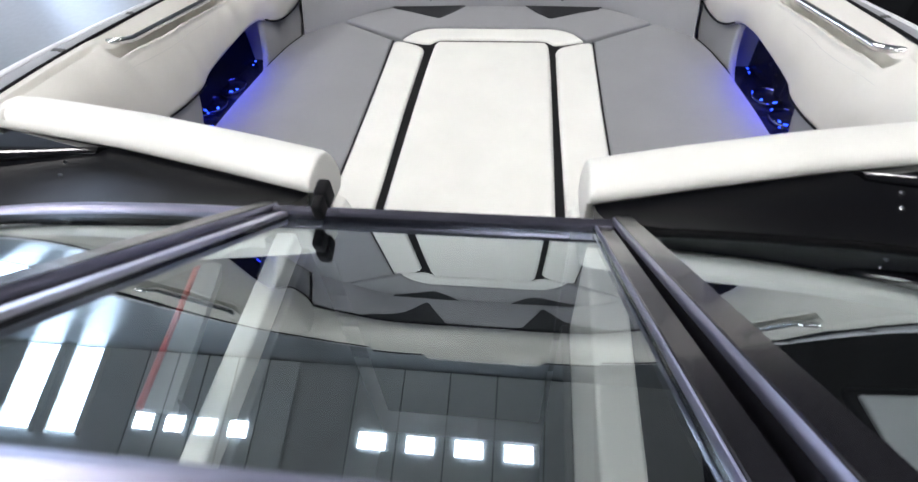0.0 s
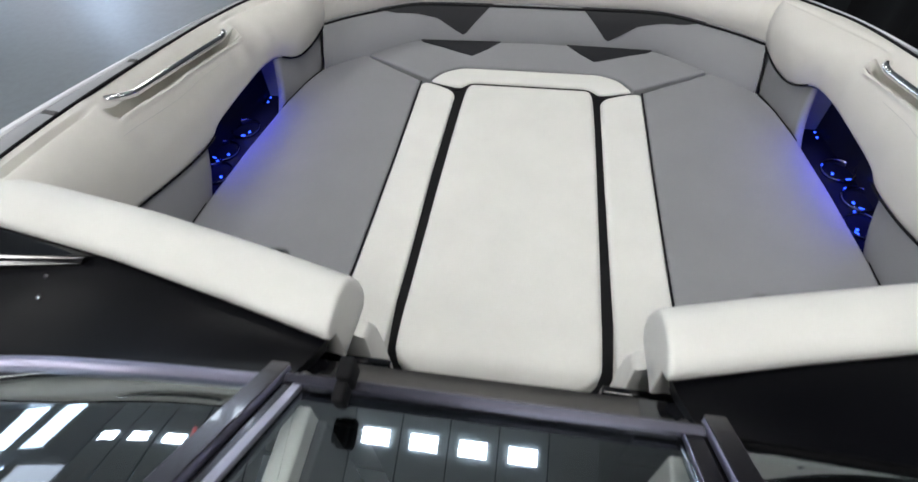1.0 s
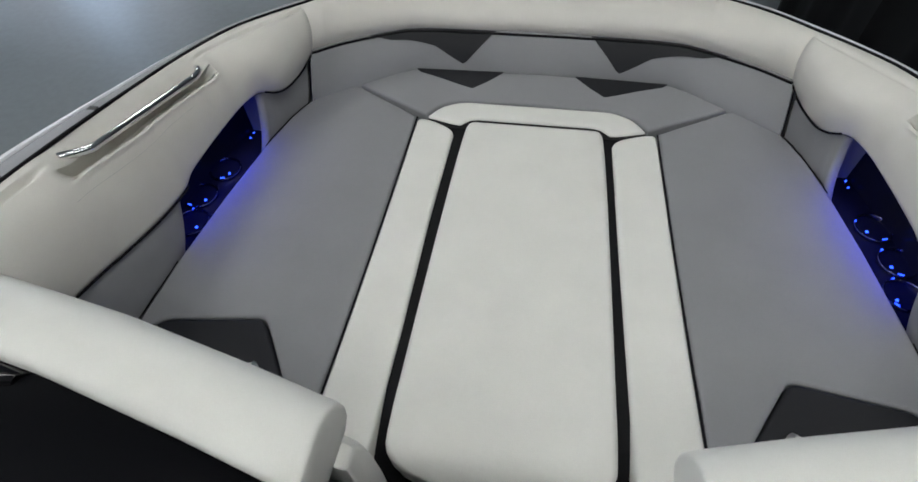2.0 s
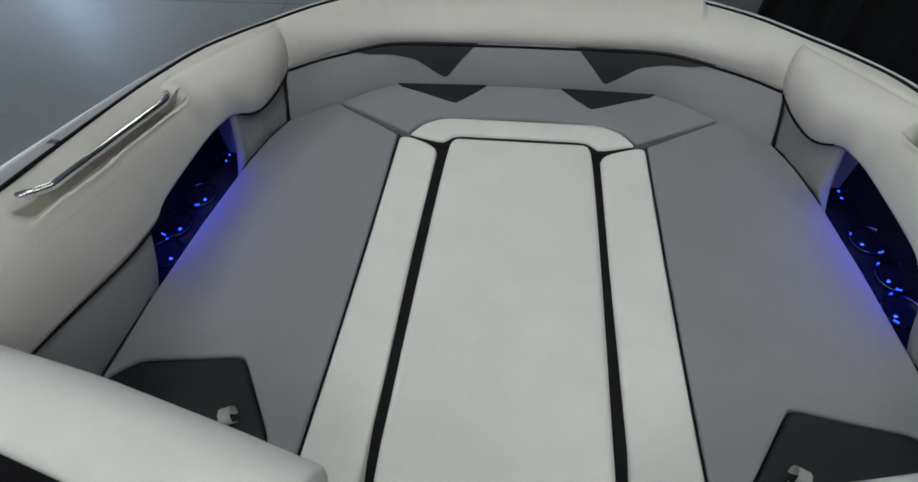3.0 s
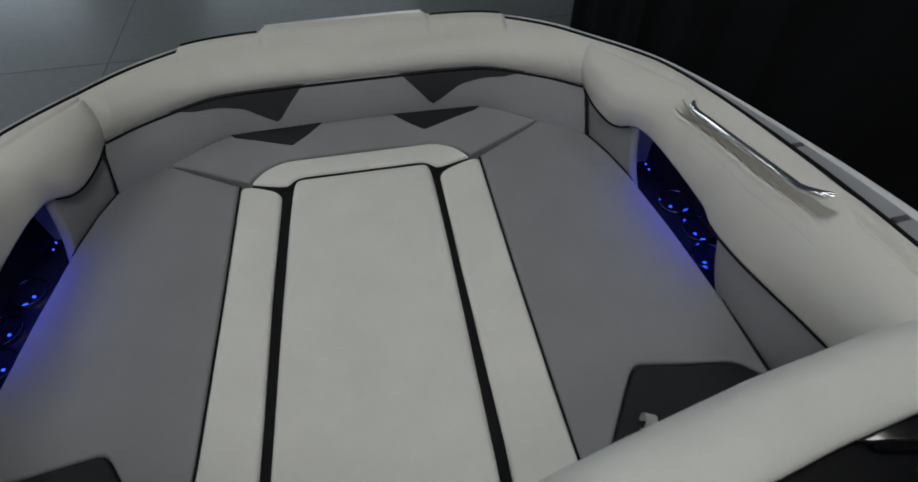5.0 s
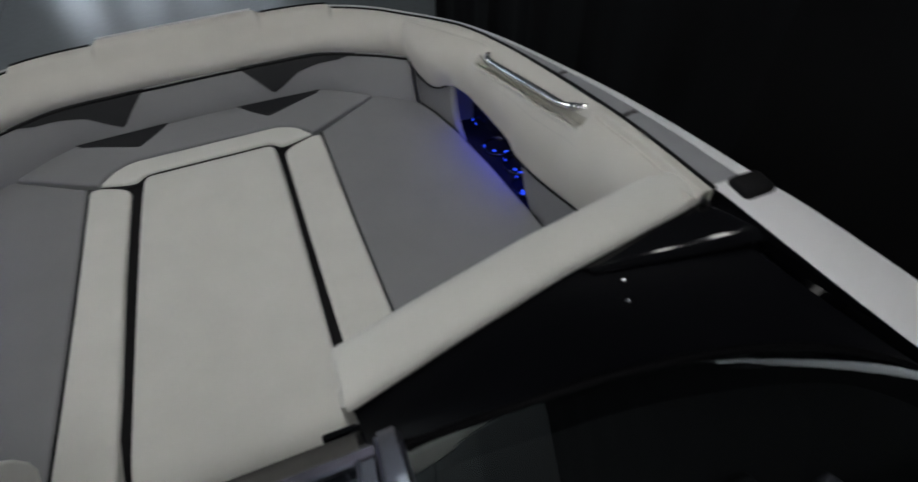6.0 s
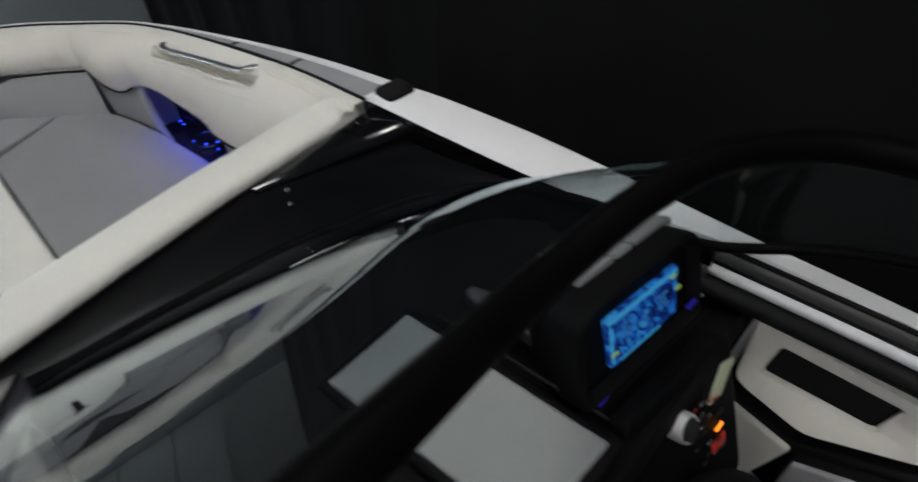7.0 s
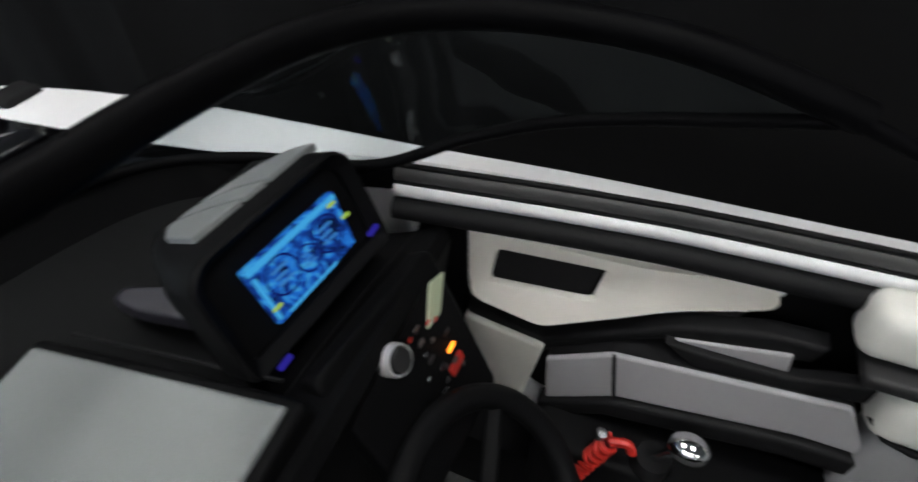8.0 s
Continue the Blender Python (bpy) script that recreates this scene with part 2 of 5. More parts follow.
def ring(centre, r0, r1, h, turn=None, sides=28):
    """An upright cup rim: outer radius r1, inner r0, height h."""
    m = turn or Matrix()
    c = Vector(centre)
    rows = []
    for rr, z in ((r1, 0), (r1, h * 0.8), (r1 - (r1 - r0) * 0.3, h), (r0 + (r1 - r0) * 0.3, h), (r0, h * 0.8), (r0, 0)):
        rows.append([c + m @ Vector((rr * math.cos(2 * math.pi * k / sides), rr * math.sin(2 * math.pi * k / sides), z)) for k in range(sides)])
    return grid(rows, close_u=True, close_v=True)


def disc(centre, r, h, turn=None, sides=24, dome=0.0):
    m = turn or Matrix()
    c = Vector(centre)
    rows = []
    for rr, z in ((r, 0), (r, h * 0.7), (r * 0.9, h), (r * 0.5, h + dome * 0.8), (0.002, h + dome)):
        rows.append([c + m @ Vector((rr * math.cos(2 * math.pi * k / sides), rr * math.sin(2 * math.pi * k / sides), z)) for k in range(sides)])
    return grid(rows, close_v=True, caps=True)


def flip(points, s):
    return [(p[0] * s, *p[1:]) for p in points]


def sheet(rows, thick):
    """A sheet with thickness downwards."""
    n = len(rows)
    bm = bmesh.new()
    top = [[bm.verts.new(p) for p in row] for row in rows]
    bot = [[bm.verts.new(Vector(p) - Vector((0, 0, thick))) for p in row] for row in rows]
    k = len(rows[0])
    for i in range(n - 1):
        for j in range(k - 1):
            bm.faces.new((top[i][j], top[i + 1][j], top[i + 1][j + 1], top[i][j + 1]))
            bm.faces.new((bot[i][j], bot[i][j + 1], bot[i + 1][j + 1], bot[i + 1][j]))
    edge = [(0, j) for j in range(k)] + [(i, k - 1) for i in range(1, n)] + [(n - 1, j) for j in range(k - 2, -1, -1)] + [(i, 0) for i in range(n - 2, 0, -1)]
    for (a, b), (c, d) in zip(edge, edge[1:] + edge[:1]):
        bm.faces.new((top[a][b], top[c][d], bot[c][d], bot[a][b]))
    return bm


# ---- the boat: hull, gunwales, decks ----
def gun_z(y):
    return 1.768 - 0.14 * y if y > 1.0 else 1.628


GUN = [(0.938, 1.04), (0.942, 1.25), (0.932, 1.45), (0.908, 1.66), (0.880, 1.84), (0.838, 2.00), (0.785, 2.10), (0.715, 2.20), (0.615, 2.33), (0.490, 2.43), (0.370, 2.468), (0.200, 2.478), (0.0, 2.482)]
GUN = [(x, y, gun_z(y) + (0.0 if x > 0.45 else 0.006)) for x, y in GUN]
CREASE = [(0.858, 1.04, 1.428), (0.836, 1.25, 1.396), (0.812, 1.45, 1.360), (0.806, 1.62, 1.368), (0.780, 1.80, 1.372), (0.745, 1.93, 1.360), (0.715, 2.05, 1.356),
          (0.686, 2.14, 1.353), (0.600, 2.21, 1.348), (0.470, 2.28, 1.346), (0.378, 2.308, 1.345), (0.200, 2.316, 1.345), (0.0, 2.318, 1.345)]
OUTER = [(1.043, 1.00), (1.018, 1.25), (0.992, 1.45), (0.950, 1.66), (0.908, 1.84), (0.856, 2.00), (0.800, 2.105), (0.727, 2.21), (0.625, 2.342), (0.497, 2.445), (0.374, 2.485), (0.200, 2.496), (0.0, 2.500)]
OUTER = [(x, y, g[2] - 0.002) for (x, y), g in zip(OUTER, GUN)]
AFT_OUT = [(0.972, 1.046, 1.6245), (1.036, 1.004, 1.626), (1.084, 0.75, 1.628), (1.103, 0.55, 1.628), (1.118, 0.33, 1.628), (1.138, 0.11, 1.628), (1.150, -0.16, 1.628), (1.165, -0.60, 1.628), (1.17, -1.6, 1.628), (1.15, -3.0, 1.628)]
AFT_IN = [(0.942, 1.046, 1.6235), (0.950, 1.00, 1.624), (0.972, 0.79, 1.628), (1.000, 0.62, 1.628), (1.040, 0.48, 1.628), (1.080, 0.33, 1.628), (1.107, 0.11, 1.628), (1.124, -0.16, 1.628), (1.140, -0.60, 1.628), (1.145, -1.6, 1.628), (1.125, -3.0, 1.628)]

hull = thing("boat_hull", "white and black open-bow sport boat hull with grey rub rails", "boat")


SEAT_GAP = 1.236


def build_hull():
    for s in (1, -1):
        # outer skin from the gunwale down to the chine and the keel
        line = spline(OUTER, 40)[::-1] + spline(AFT_OUT, 40)[1:]
        rows = []
        for p in line:
            bow = max(0.0, (p.y - 0.5) / 2.0)
            keel = 0.0 + 0.72 * bow ** 2.2
            k = 1 - 0.42 * bow ** 1.5
            rows.append([(s * (p.x + 0.006), p.y, p.z - 0.002), (s * (p.x + (0.02 if p.y > 1.0 else -0.006)), p.y, p.z - 0.06), (s * p.x * (1.0 - 0.012 * bow), p.y - 0.02 * bow, p.z - 0.34),
                         (s * p.x * (0.9 * k), p.y - 0.16 * bow, 0.62 + 0.35 * bow), (s * p.x * 0.5 * k, p.y - 0.2 * bow, keel + 0.2), (0, p.y - 0.22 * bow, keel)])
        part("hull_side", grid(rows), GELWHITE, hull, "white gelcoat hull side")
        # grey rub rail on the bow gunwale
        g, o = spline(GUN, 60), spline(OUTER, 60)
        rows, edge = [], []
        for a, b in zip(g, o):
            w = Vector((b.x - a.x, b.y - a.y, 0))
            a2 = a + w * 0.10
            rows.append([(s * a2.x, a2.y, a.z - 0.03), (s * a2.x, a2.y, a.z - 0.001), (s * (a2.x + w.x * 0.25), a2.y + w.y * 0.25, a.z + 0.003), (s * (a2.x + w.x * 0.58), a2.y + w.y * 0.58, a.z + 0.002), (s * (a2.x + w.x * 0.60), a2.y + w.y * 0.60, a.z - 0.02)])
            edge.append([(s * (a.x + w.x * 0.69), a.y + w.y * 0.69, a.z - 0.02), (s * (a.x + w.x * 0.69), a.y + w.y * 0.69, a.z + 0.003), (s * (a.x + w.x * 0.75), a.y + w.y * 0.75, a.z + 0.006), (s * (a.x + w.x * 0.96), a.y + w.y * 0.96, a.z + 0.004),
                         (s * b.x, b.y, a.z - 0.004), (s * (b.x + 0.004), b.y + 0.002, a.z - 0.04)])
        part("rub_rail", grid(rows), RAIL, hull, "satin grey rub rail")
        part("rail_edge", grid(edge), GELWHITE, hull, "white outer rail edge")
        # two narrow dark bands laid across the rub rail
        for k in (7, 13):
            a, b = g[k], g[k].lerp(o[k], 0.62)
            part("rail_band", sheet([[(s * (a.x + 0.010), a.y + d, a.z + 0.0042), (s * (b.x - 0.002), b.y + d, a.z + 0.0042)] for d in (-0.006, 0.006)], 0.004), DARKGREY, hull, "dark band across the rail", smooth=False)
        part("gasket", tube([(s * (p.x + 0.003), p.y, p.z + 0.001) for p in g], 0.0042, 8), PIPING, hull, "thin black gunwale gasket")
        part("rail_end_cap", box((min(s * 0.966, s * 1.034), 0.990, 1.596), (max(s * 0.966, s * 1.034), 1.046, 1.640), 0.012), PIPING, hull, "black rubber rail end")
        # white gunwale alongside the windscreen and the cockpit
        a, b = spline(AFT_IN, 50), spline(AFT_OUT, 50)
        flange = [[(s * (p.x + 0.003), p.y, p.z - 0.001), (s * (p.x - 0.001), p.y, p.z - 0.004), (s * p.x, p.y, p.z - 0.05), (s * (p.x + 0.004), p.y, p.z - 0.05)] for p in a]
        part("gunwale_flange", grid(flange, close_v=True, caps=True), GELBLACK, hull, "black inner face of the gunwale")
        rows = [[(s * (p.x + 0.004), p.y, p.z - 0.03), (s * p.x, p.y, p.z - 0.002), (s * (p.x * 0.9 + q.x * 0.1), p.y * 0.9 + q.y * 0.1, p.z + 0.003), (s * (p.x * 0.03 + q.x * 0.97), p.y * 0.03 + q.y * 0.97, q.z + 0.003), (s * q.x, q.y, q.z - 0.003), (s * (q.x - 0.004), q.y, q.z - 0.06)] for p, q in zip(a, b)]
        part("side_gunwale", grid(rows), GELWHITE, hull, "glossy white gunwale")
    # bow sole under the cushions and cockpit sole
    part("bow_sole", sheet([[(-0.86, y, 1.12), (0.86, y, 1.12)] for y in (0.86, 1.5, 2.0)] + [[(-0.5, 2.3, 1.12), (0.5, 2.3, 1.12)]], 0.03), GELBLACK, hull, "glossy black bow sole", smooth=False)
    # black strips added low between the cushions so that the gaps stay black
    for s in (1, -1):
        part("gap_strip", sheet([[(s * 0.185, y, z), (s * 0.245, y, z)] for y, z in ((1.0, 1.150), (1.04, 1.178), (1.08, 1.200), (1.12, 1.218), (1.18, SEAT_GAP), (1.50, SEAT_GAP), (1.97, SEAT_GAP))], 0.08), PIPING, hull, "black strip between the cushions", smooth=False)
    part("gap_strip", sheet([[(-0.31, y, SEAT_GAP + 0.001), (0.31, y, SEAT_GAP + 0.001)] for y in (1.972, 2.03)], 0.10), PIPING, hull, "black strip between the cushions", smooth=False)
    part("cockpit_sole", sheet([[(-1.10, y, 0.80), (1.10, y, 0.80)] for y in (-3.0, 0.8)], 0.03), CARPET, hull, "dark cockpit mat", smooth=False)
    part("transom", sheet([[(-1.14, -3.0, 1.62), (1.14, -3.0, 1.62)], [(-1.14, -3.05, 1.62), (1.14, -3.05, 1.62)]], 1.3), GELWHITE, hull, smooth=False)


build_hull()

# black console decks between the bow pads and the windscreen
BASE = [(0.0, 0.815), (0.27, 0.815), (0.44, 0.803), (0.62, 0.785), (0.80, 0.745), (0.90, 0.705), (0.965, 0.64), (1.01, 0.55)]
PAD_AFT = [(0.235, 0.895), (0.40, 0.938), (0.62, 0.990), (0.80, 1.022), (0.93, 1.042)]


def build_decks():
    for s in (1, -1):
        a = spline([(x, y, 1.584) for x, y in PAD_AFT], 24)
        b = spline([(x, y, 1.632) for x, y in BASE[1:7]], 24)
        b[0] = Vector((0.245, 0.818, 1.632))
        rows = []
        for p, q in zip(a, b):
            row = []
            for k in range(9):
                f = k / 8
                c = p.lerp(q, f)
                ridge = -0.006 * math.sin(math.pi * f) * min(1, max(0, (p.x - 0.5) / 0.3))
                row.append((s * c.x, c.y, p.z + (q.z - p.z) * f ** 1.3 + ridge))
            rows.append(row)
        part("console_deck", sheet(rows, 0.02), DECKBLACK, hull, "black console deck")
        # facet of the deck rising to the gunwale corner, with a bevelled aft edge
        rows = [[(s * x, y, z) for x, y, z in r] for r in (
            [(0.646, 0.994, 1.586), (0.945, 1.036, 1.601)],
            [(0.656, 0.986, 1.594), (0.962, 0.946, 1.6165)],
            *[[(0.656 + 0.005 * math.sin(w), 0.986 - 0.012 * math.sin(w), 1.594 - 0.010 * (1 - math.cos(w))), (0.962 + 0.006 * math.sin(w), 0.946 - 0.031 * math.sin(w), 1.6165 - 0.013 * (1 - math.cos(w)))] for w in (0.25, 0.5, 0.75, 1.0, 1.25, 1.5)],
            [(0.661, 0.974, 1.570), (0.968, 0.915, 1.582)])]
        part("deck_ridge", sheet(rows, 0.012), GELBLACK, hull, "raised glossy black deck edge", smooth=False)
        # tiny chrome domes added in place of light glints on the deck crease
        for x, y, z in ((0.700, 0.945, 1.5885), (0.681, 0.905, 1.594)):
            part("deck_glint", disc((s * x, y, z), 0.0042, 0.003, dome=0.002), CHROME, hull, "small polished dome standing in for a deck glint")
        # white walkthrough wall under the windscreen door
        lip = 0.032 if s < 0 else 0.05
        part("walkthrough_wall", box((min(s * 0.215, s * (0.215 + lip)), 0.28, 0.83), (max(s * 0.215, s * (0.215 + lip)), 0.795, 1.605), 0.006), WHITE, hull, "white walkthrough wall")
        part("walkthrough_lining", box((min(s * 0.20, s * 0.214), 0.26, 0.83), (max(s * 0.20, s * 0.214), 0.79, 1.575 if s < 0 else 1.40), 0.004), RUBBER, hull, "black walkthrough lining")


build_decks()


# ---- bow upholstery ----
def bump_at(t, centre, width):
    """A smooth hump of height 1."""
    d = abs(t - centre) / width
    return 0.0 if d >= 1 else (1 - d * d) ** 2


def plateau(t, a, b, soft):
    """1 between a and b, falling to 0 over soft."""
    f = max(0.0, min(1.0, min((t - a) / soft + 1, (b - t) / soft + 1)))
    return f * f * (3 - 2 * f)


def quarter(c, g, n=12, bulge=0.0, tuck=0.02, recess=0.0, groove=0.0, slide=0.0):
    """Cross-section of a coaming bolster from its lower crease c up and over to the gunwale g."""
    o = Vector((g.x - c.x, g.y - c.y, 0))
    w = o.length
    o.normalize()
    h = g.z - c.z
    out = [c + o * tuck + Vector((0, 0, -0.012)), c + o * tuck * 0.3 + Vector((0, 0, -0.008))]
    for k in range(n + 1):
        f = k / n * math.pi / 2
        a, b = 1 - math.cos(f) ** 1.15, math.sin(f) ** 0.92
        nrm = (-o * math.cos(f) + Vector((0, 0, 1)) * math.sin(f))
        p = c + o * (w * a - bulge * math.sin(2 * f)) + Vector((0, 0, h * b + bulge * 0.25 * math.sin(2 * f)))
        q = k / n
        q -= slide
        shelf = 0.018 * plateau(q, 0.60, 2.0, 0.04) * max(0.0, 1 - max(0.0, q - 0.70) / 0.30)
        trench = 0.040 * plateau(q, 0.545, 0.675, 0.017) - 0.014 * bump_at(q, 0.562, 0.020) - 0.005 * bump_at(q, 0.500, 0.03)
        dip = recess * (shelf + trench) + groove * bump_at(q + slide, 0.84, 0.05 + groove * 0.8) * 1.0
        out.append(p - nrm * dip)
    out.append(g + o * 0.001 + Vector((0, 0, -0.03)))
    return out


# lower edge of the side bolsters: a lobe over the forward panel, then up over the pocket
BOLSTER_EDGE = [(0.858, 1.04, 1.428), (0.836, 1.25, 1.394), (0.824, 1.35, 1.374), (0.812, 1.45, 1.357), (0.803, 1.55, 1.351), (0.804, 1.62, 1.362), (0.780, 1.80, 1.373), (0.762, 1.872, 1.375), (0.748, 1.908, 1.370), (0.724, 1.938, 1.350),
                (0.707, 1.975, 1.341), (0.694, 2.04, 1.339), (0.688, 2.10, 1.343), (0.684, 2.138, 1.351)]


def side_bolster(s):
    ob = thing("coaming_bolster", "padded white vinyl bow coaming bolster above the speaker pocket", "bolster", "bow coaming bolsters")
    m, n = 150, 60
    g = even(spline(GUN[:8], 200), m + 1)
    edge = spline(BOLSTER_EDGE, 240)
    c = []
    for q in g:
        # the edge point abreast of the gunwale point
        y = 1.04 + (2.138 - 1.04) * (q.y - 1.04) / (2.20 - 1.04)
        k = next((j for j in range(1, 241) if edge[j].y >= y), 240)
        f = max(0.0, min(1.0, (y - edge[k - 1].y) / max(1e-6, edge[k].y - edge[k - 1].y)))
        c.append(edge[k - 1].lerp(edge[k], f))
    rows, seam = [], []
    for i, (p, q) in enumerate(zip(c, g)):
        y = q.y
        e = (m - i) / m
        bulge = 0.016 + 0.018 * bump_at(y, 2.06, 0.20) - 0.012 * plateau(y, 1.42, 1.80, 0.08) + 0.016 * plateau(y, 0.9, 1.10, 0.2) - 0.013 * bump_at(y, 1.893, 0.055)
        if e < 0.03:
            bulge -= 0.030 * (1 - (1 - (1 - e / 0.03) ** 2) ** 0.5)
        pts = quarter(p, q, n=n, bulge=bulge, recess=plateau(y, 1.435, 1.838, 0.032 if y > 1.6 else 0.055), slide=0.06 - 0.105 * max(0.0, min(1.0, (y - 1.46) / 0.36)), groove=max(0.006 * plateau(y, 1.88, 2.3, 0.05), 0.013 * plateau(y, 0.9, 1.33, 0.08)))
        along = (g[min(i + 1, m)] - g[max(i - 1, 0)]).normalized()
        for k in range(n + 1):
            lean = 0.020 * math.sin(math.pi * (k / n) ** 0.8) * max(0.0, 1 - e / 0.10) ** 1.5
            pts[k + 2] = pts[k + 2] + along * lean
        rows.append([(s * v.x, v.y, v.z) for v in pts])
        if 1.36 < y < 1.76:
            k = 2 + n * (0.46 - 0.22 * (y - 1.40))
            seam.append(Vector(rows[-1][int(k)]).lerp(Vector(rows[-1][int(k) + 1]), k - int(k)))
    part("bolster_skin", grid(rows), CREAM, ob)
    part("stitch_seam", tube(spline(seam[::6], 80), 0.0005, 6), SEAM, ob, "fine stitched seam")
    for y0, y1 in ((0.99, 1.56), (1.915, 2.15)):
        line = [(s * (p.x - 0.001), p.y, p.z - 0.006) for p in spline(BOLSTER_EDGE, 120) if y0 < p.y < y1]
        part("piping", tube(line, 0.0026, 8), PIPING, ob, "black welt along the lower edge")
    return ob


for side in (1, -1):
    side_bolster(side)


def bow_step(x):
    """Height of the stepped bow edge over the gunwale line: two steps up to the middle."""
    def ramp(d):
        f = max(0.0, min(1.0, d / 0.016))
        return f * f * (3 - 2 * f)
    return 0.014 * ramp(0.508 - abs(x)) + 0.014 * ramp(0.264 - abs(x))


def front_bolster():
    ob = thing("coaming_bolster", "padded white vinyl coaming bolster across the bow with a stepped edge", "bolster", "bow coaming bolsters")
    c, g = spline(CREASE[7:], 170), spline(GUN[7:], 170)
    rows, top = [], []
    for i, (p, q) in enumerate(zip(c, g)):
        q = Vector((q.x, q.y, gun_z(q.y)))
        up = bow_step(q.x)
        row = quarter(p, q, n=20, bulge=0.016 - 0.022 * max(0.0, 1 - i / 17))
        # the steps lift the upper edge alone
        row = [v + Vector((0, 0, up * max(0.0, min(1.0, (k - 15) / 4)) ** 1.3)) for k, v in enumerate(row)]
        rows.append([(v.x, v.y, v.z) for v in row])
        top.append(Vector((q.x, q.y, q.z + up)))
    rows = rows + [[(-x, y, z) for x, y, z in r] for r in rows[-2::-1]]
    part("bolster_skin", grid(rows), CREAM, ob)
    for s in (1, -1):
        part("edge_gasket", tube([(s * p.x, p.y + 0.003, p.z + 0.001) for p in top if 0.268 < p.x < 0.492], 0.0038, 8), PIPING, ob, "black gasket along the step")
    lip = [(p.x, p.y + 0.006, p.z - 0.001) for p in top if p.x < 0.246]
    part("bow_lip", tube(lip + [(-x, y, z) for x, y, z in lip[-2::-1]], 0.007, 12, flat=0.8), BOWTRIM, ob, "glossy pale trim along the bow tip")
    line = [p + (p - q).normalized() * 0.011 + Vector((0, 0, -0.004)) for p, q in ((p, Vector((q.x, q.y, p.z))) for p, q in zip(c, g))]
    line = [(p.x, p.y, p.z) for p in line]
    line = line + [(-x, y, z) for x, y, z in line[-2::-1]]
    part("piping", tube(line[::3] + [line[-1]], 0.0038, 8), PIPING, ob, "black welt along the lower edge")


front_bolster()

SEAT = 1.245
CUSHION_EDGE = [(0.835, 1.00), (0.826, 1.15), (0.815, 1.25), (0.803, 1.42), (0.777, 1.63), (0.744, 1.83), (0.715, 1.95), (0.683, 2.03), (0.640, 2.09)]
BACK_FOOT = [(0.673, 2.035), (0.570, 2.112), (0.470, 2.175), (0.385, 2.226), (0.20, 2.236), (0.0, 2.238)]


def backrest():
    ob = thing("bow_lounge_back", "low grey vinyl backrest across the bow with charcoal wedges", "backrest")
    top = spline(CREASE[7:], 60)
    foot = [Vector((x, y, 1.235)) for x, y in BACK_FOOT]
    foot = spline(foot, 60)

    def at(i, v, lift=0.0):
        a, b = foot[i], top[i]
        p = a.lerp(b, v)
        n = Vector((a.x - b.x, a.y - b.y, 0.06)).normalized()
        return p + n * (0.012 * math.sin(math.pi * v) ** 0.7 + lift)

    rows = [[at(i, k / 12) for k in range(13)] for i in range(61)]
    rows = [[(v.x, v.y, v.z) for v in r] for r in rows]
    rows = rows + [[(-x, y, z) for x, y, z in r] for r in rows[-2::-1]]
    part("back_panel", grid(rows), GREY, ob)
    # charcoal wedges along the top edge
    low = [(0.145, 1.0), (0.20, 0.55), (0.237, 0.22), (0.27, 0.34), (0.33, 0.60), (0.40, 0.72), (0.47, 0.82), (0.53, 0.98)]
    for s in (1, -1):
        rows = []
        for n in range(33):
            x = 0.145 + 0.385 * n / 32
            k = next(j for j in range(59, -1, -1) if at(j, 0.8).x >= x or j == 0)
            f = max(0.0, min(1.0, (at(k, 0.8).x - x) / max(1e-6, at(k, 0.8).x - at(k + 1, 0.8).x)))
            v = next(b[1] + (a[1] - b[1]) * (b[0] - x) / (b[0] - a[0]) for a, b in zip(low, low[1:]) if x <= b[0] + 1e-9)
            v = min(v, 0.985)
            rows.append([(s * q.x, q.y, q.z) for q in (at(k, vv, l).lerp(at(k + 1, vv, l), f) for vv, l in ((v, -0.001), (v, 0.003), ((v * 2 + 0.985) / 3, 0.003), ((v + 0.985 * 2) / 3, 0.003), (0.985, 0.003)))])
        part("wedge_insert", grid(rows), CHARCOAL, ob, "charcoal vinyl wedge")
    for s in (1, -1):
        part("corner_seam", tube([(s * (at(0, k / 6).x + 0.004), at(0, k / 6).y, at(0, k / 6).z) for k in range(7)], 0.0014, 6), PIPING, ob)


backrest()


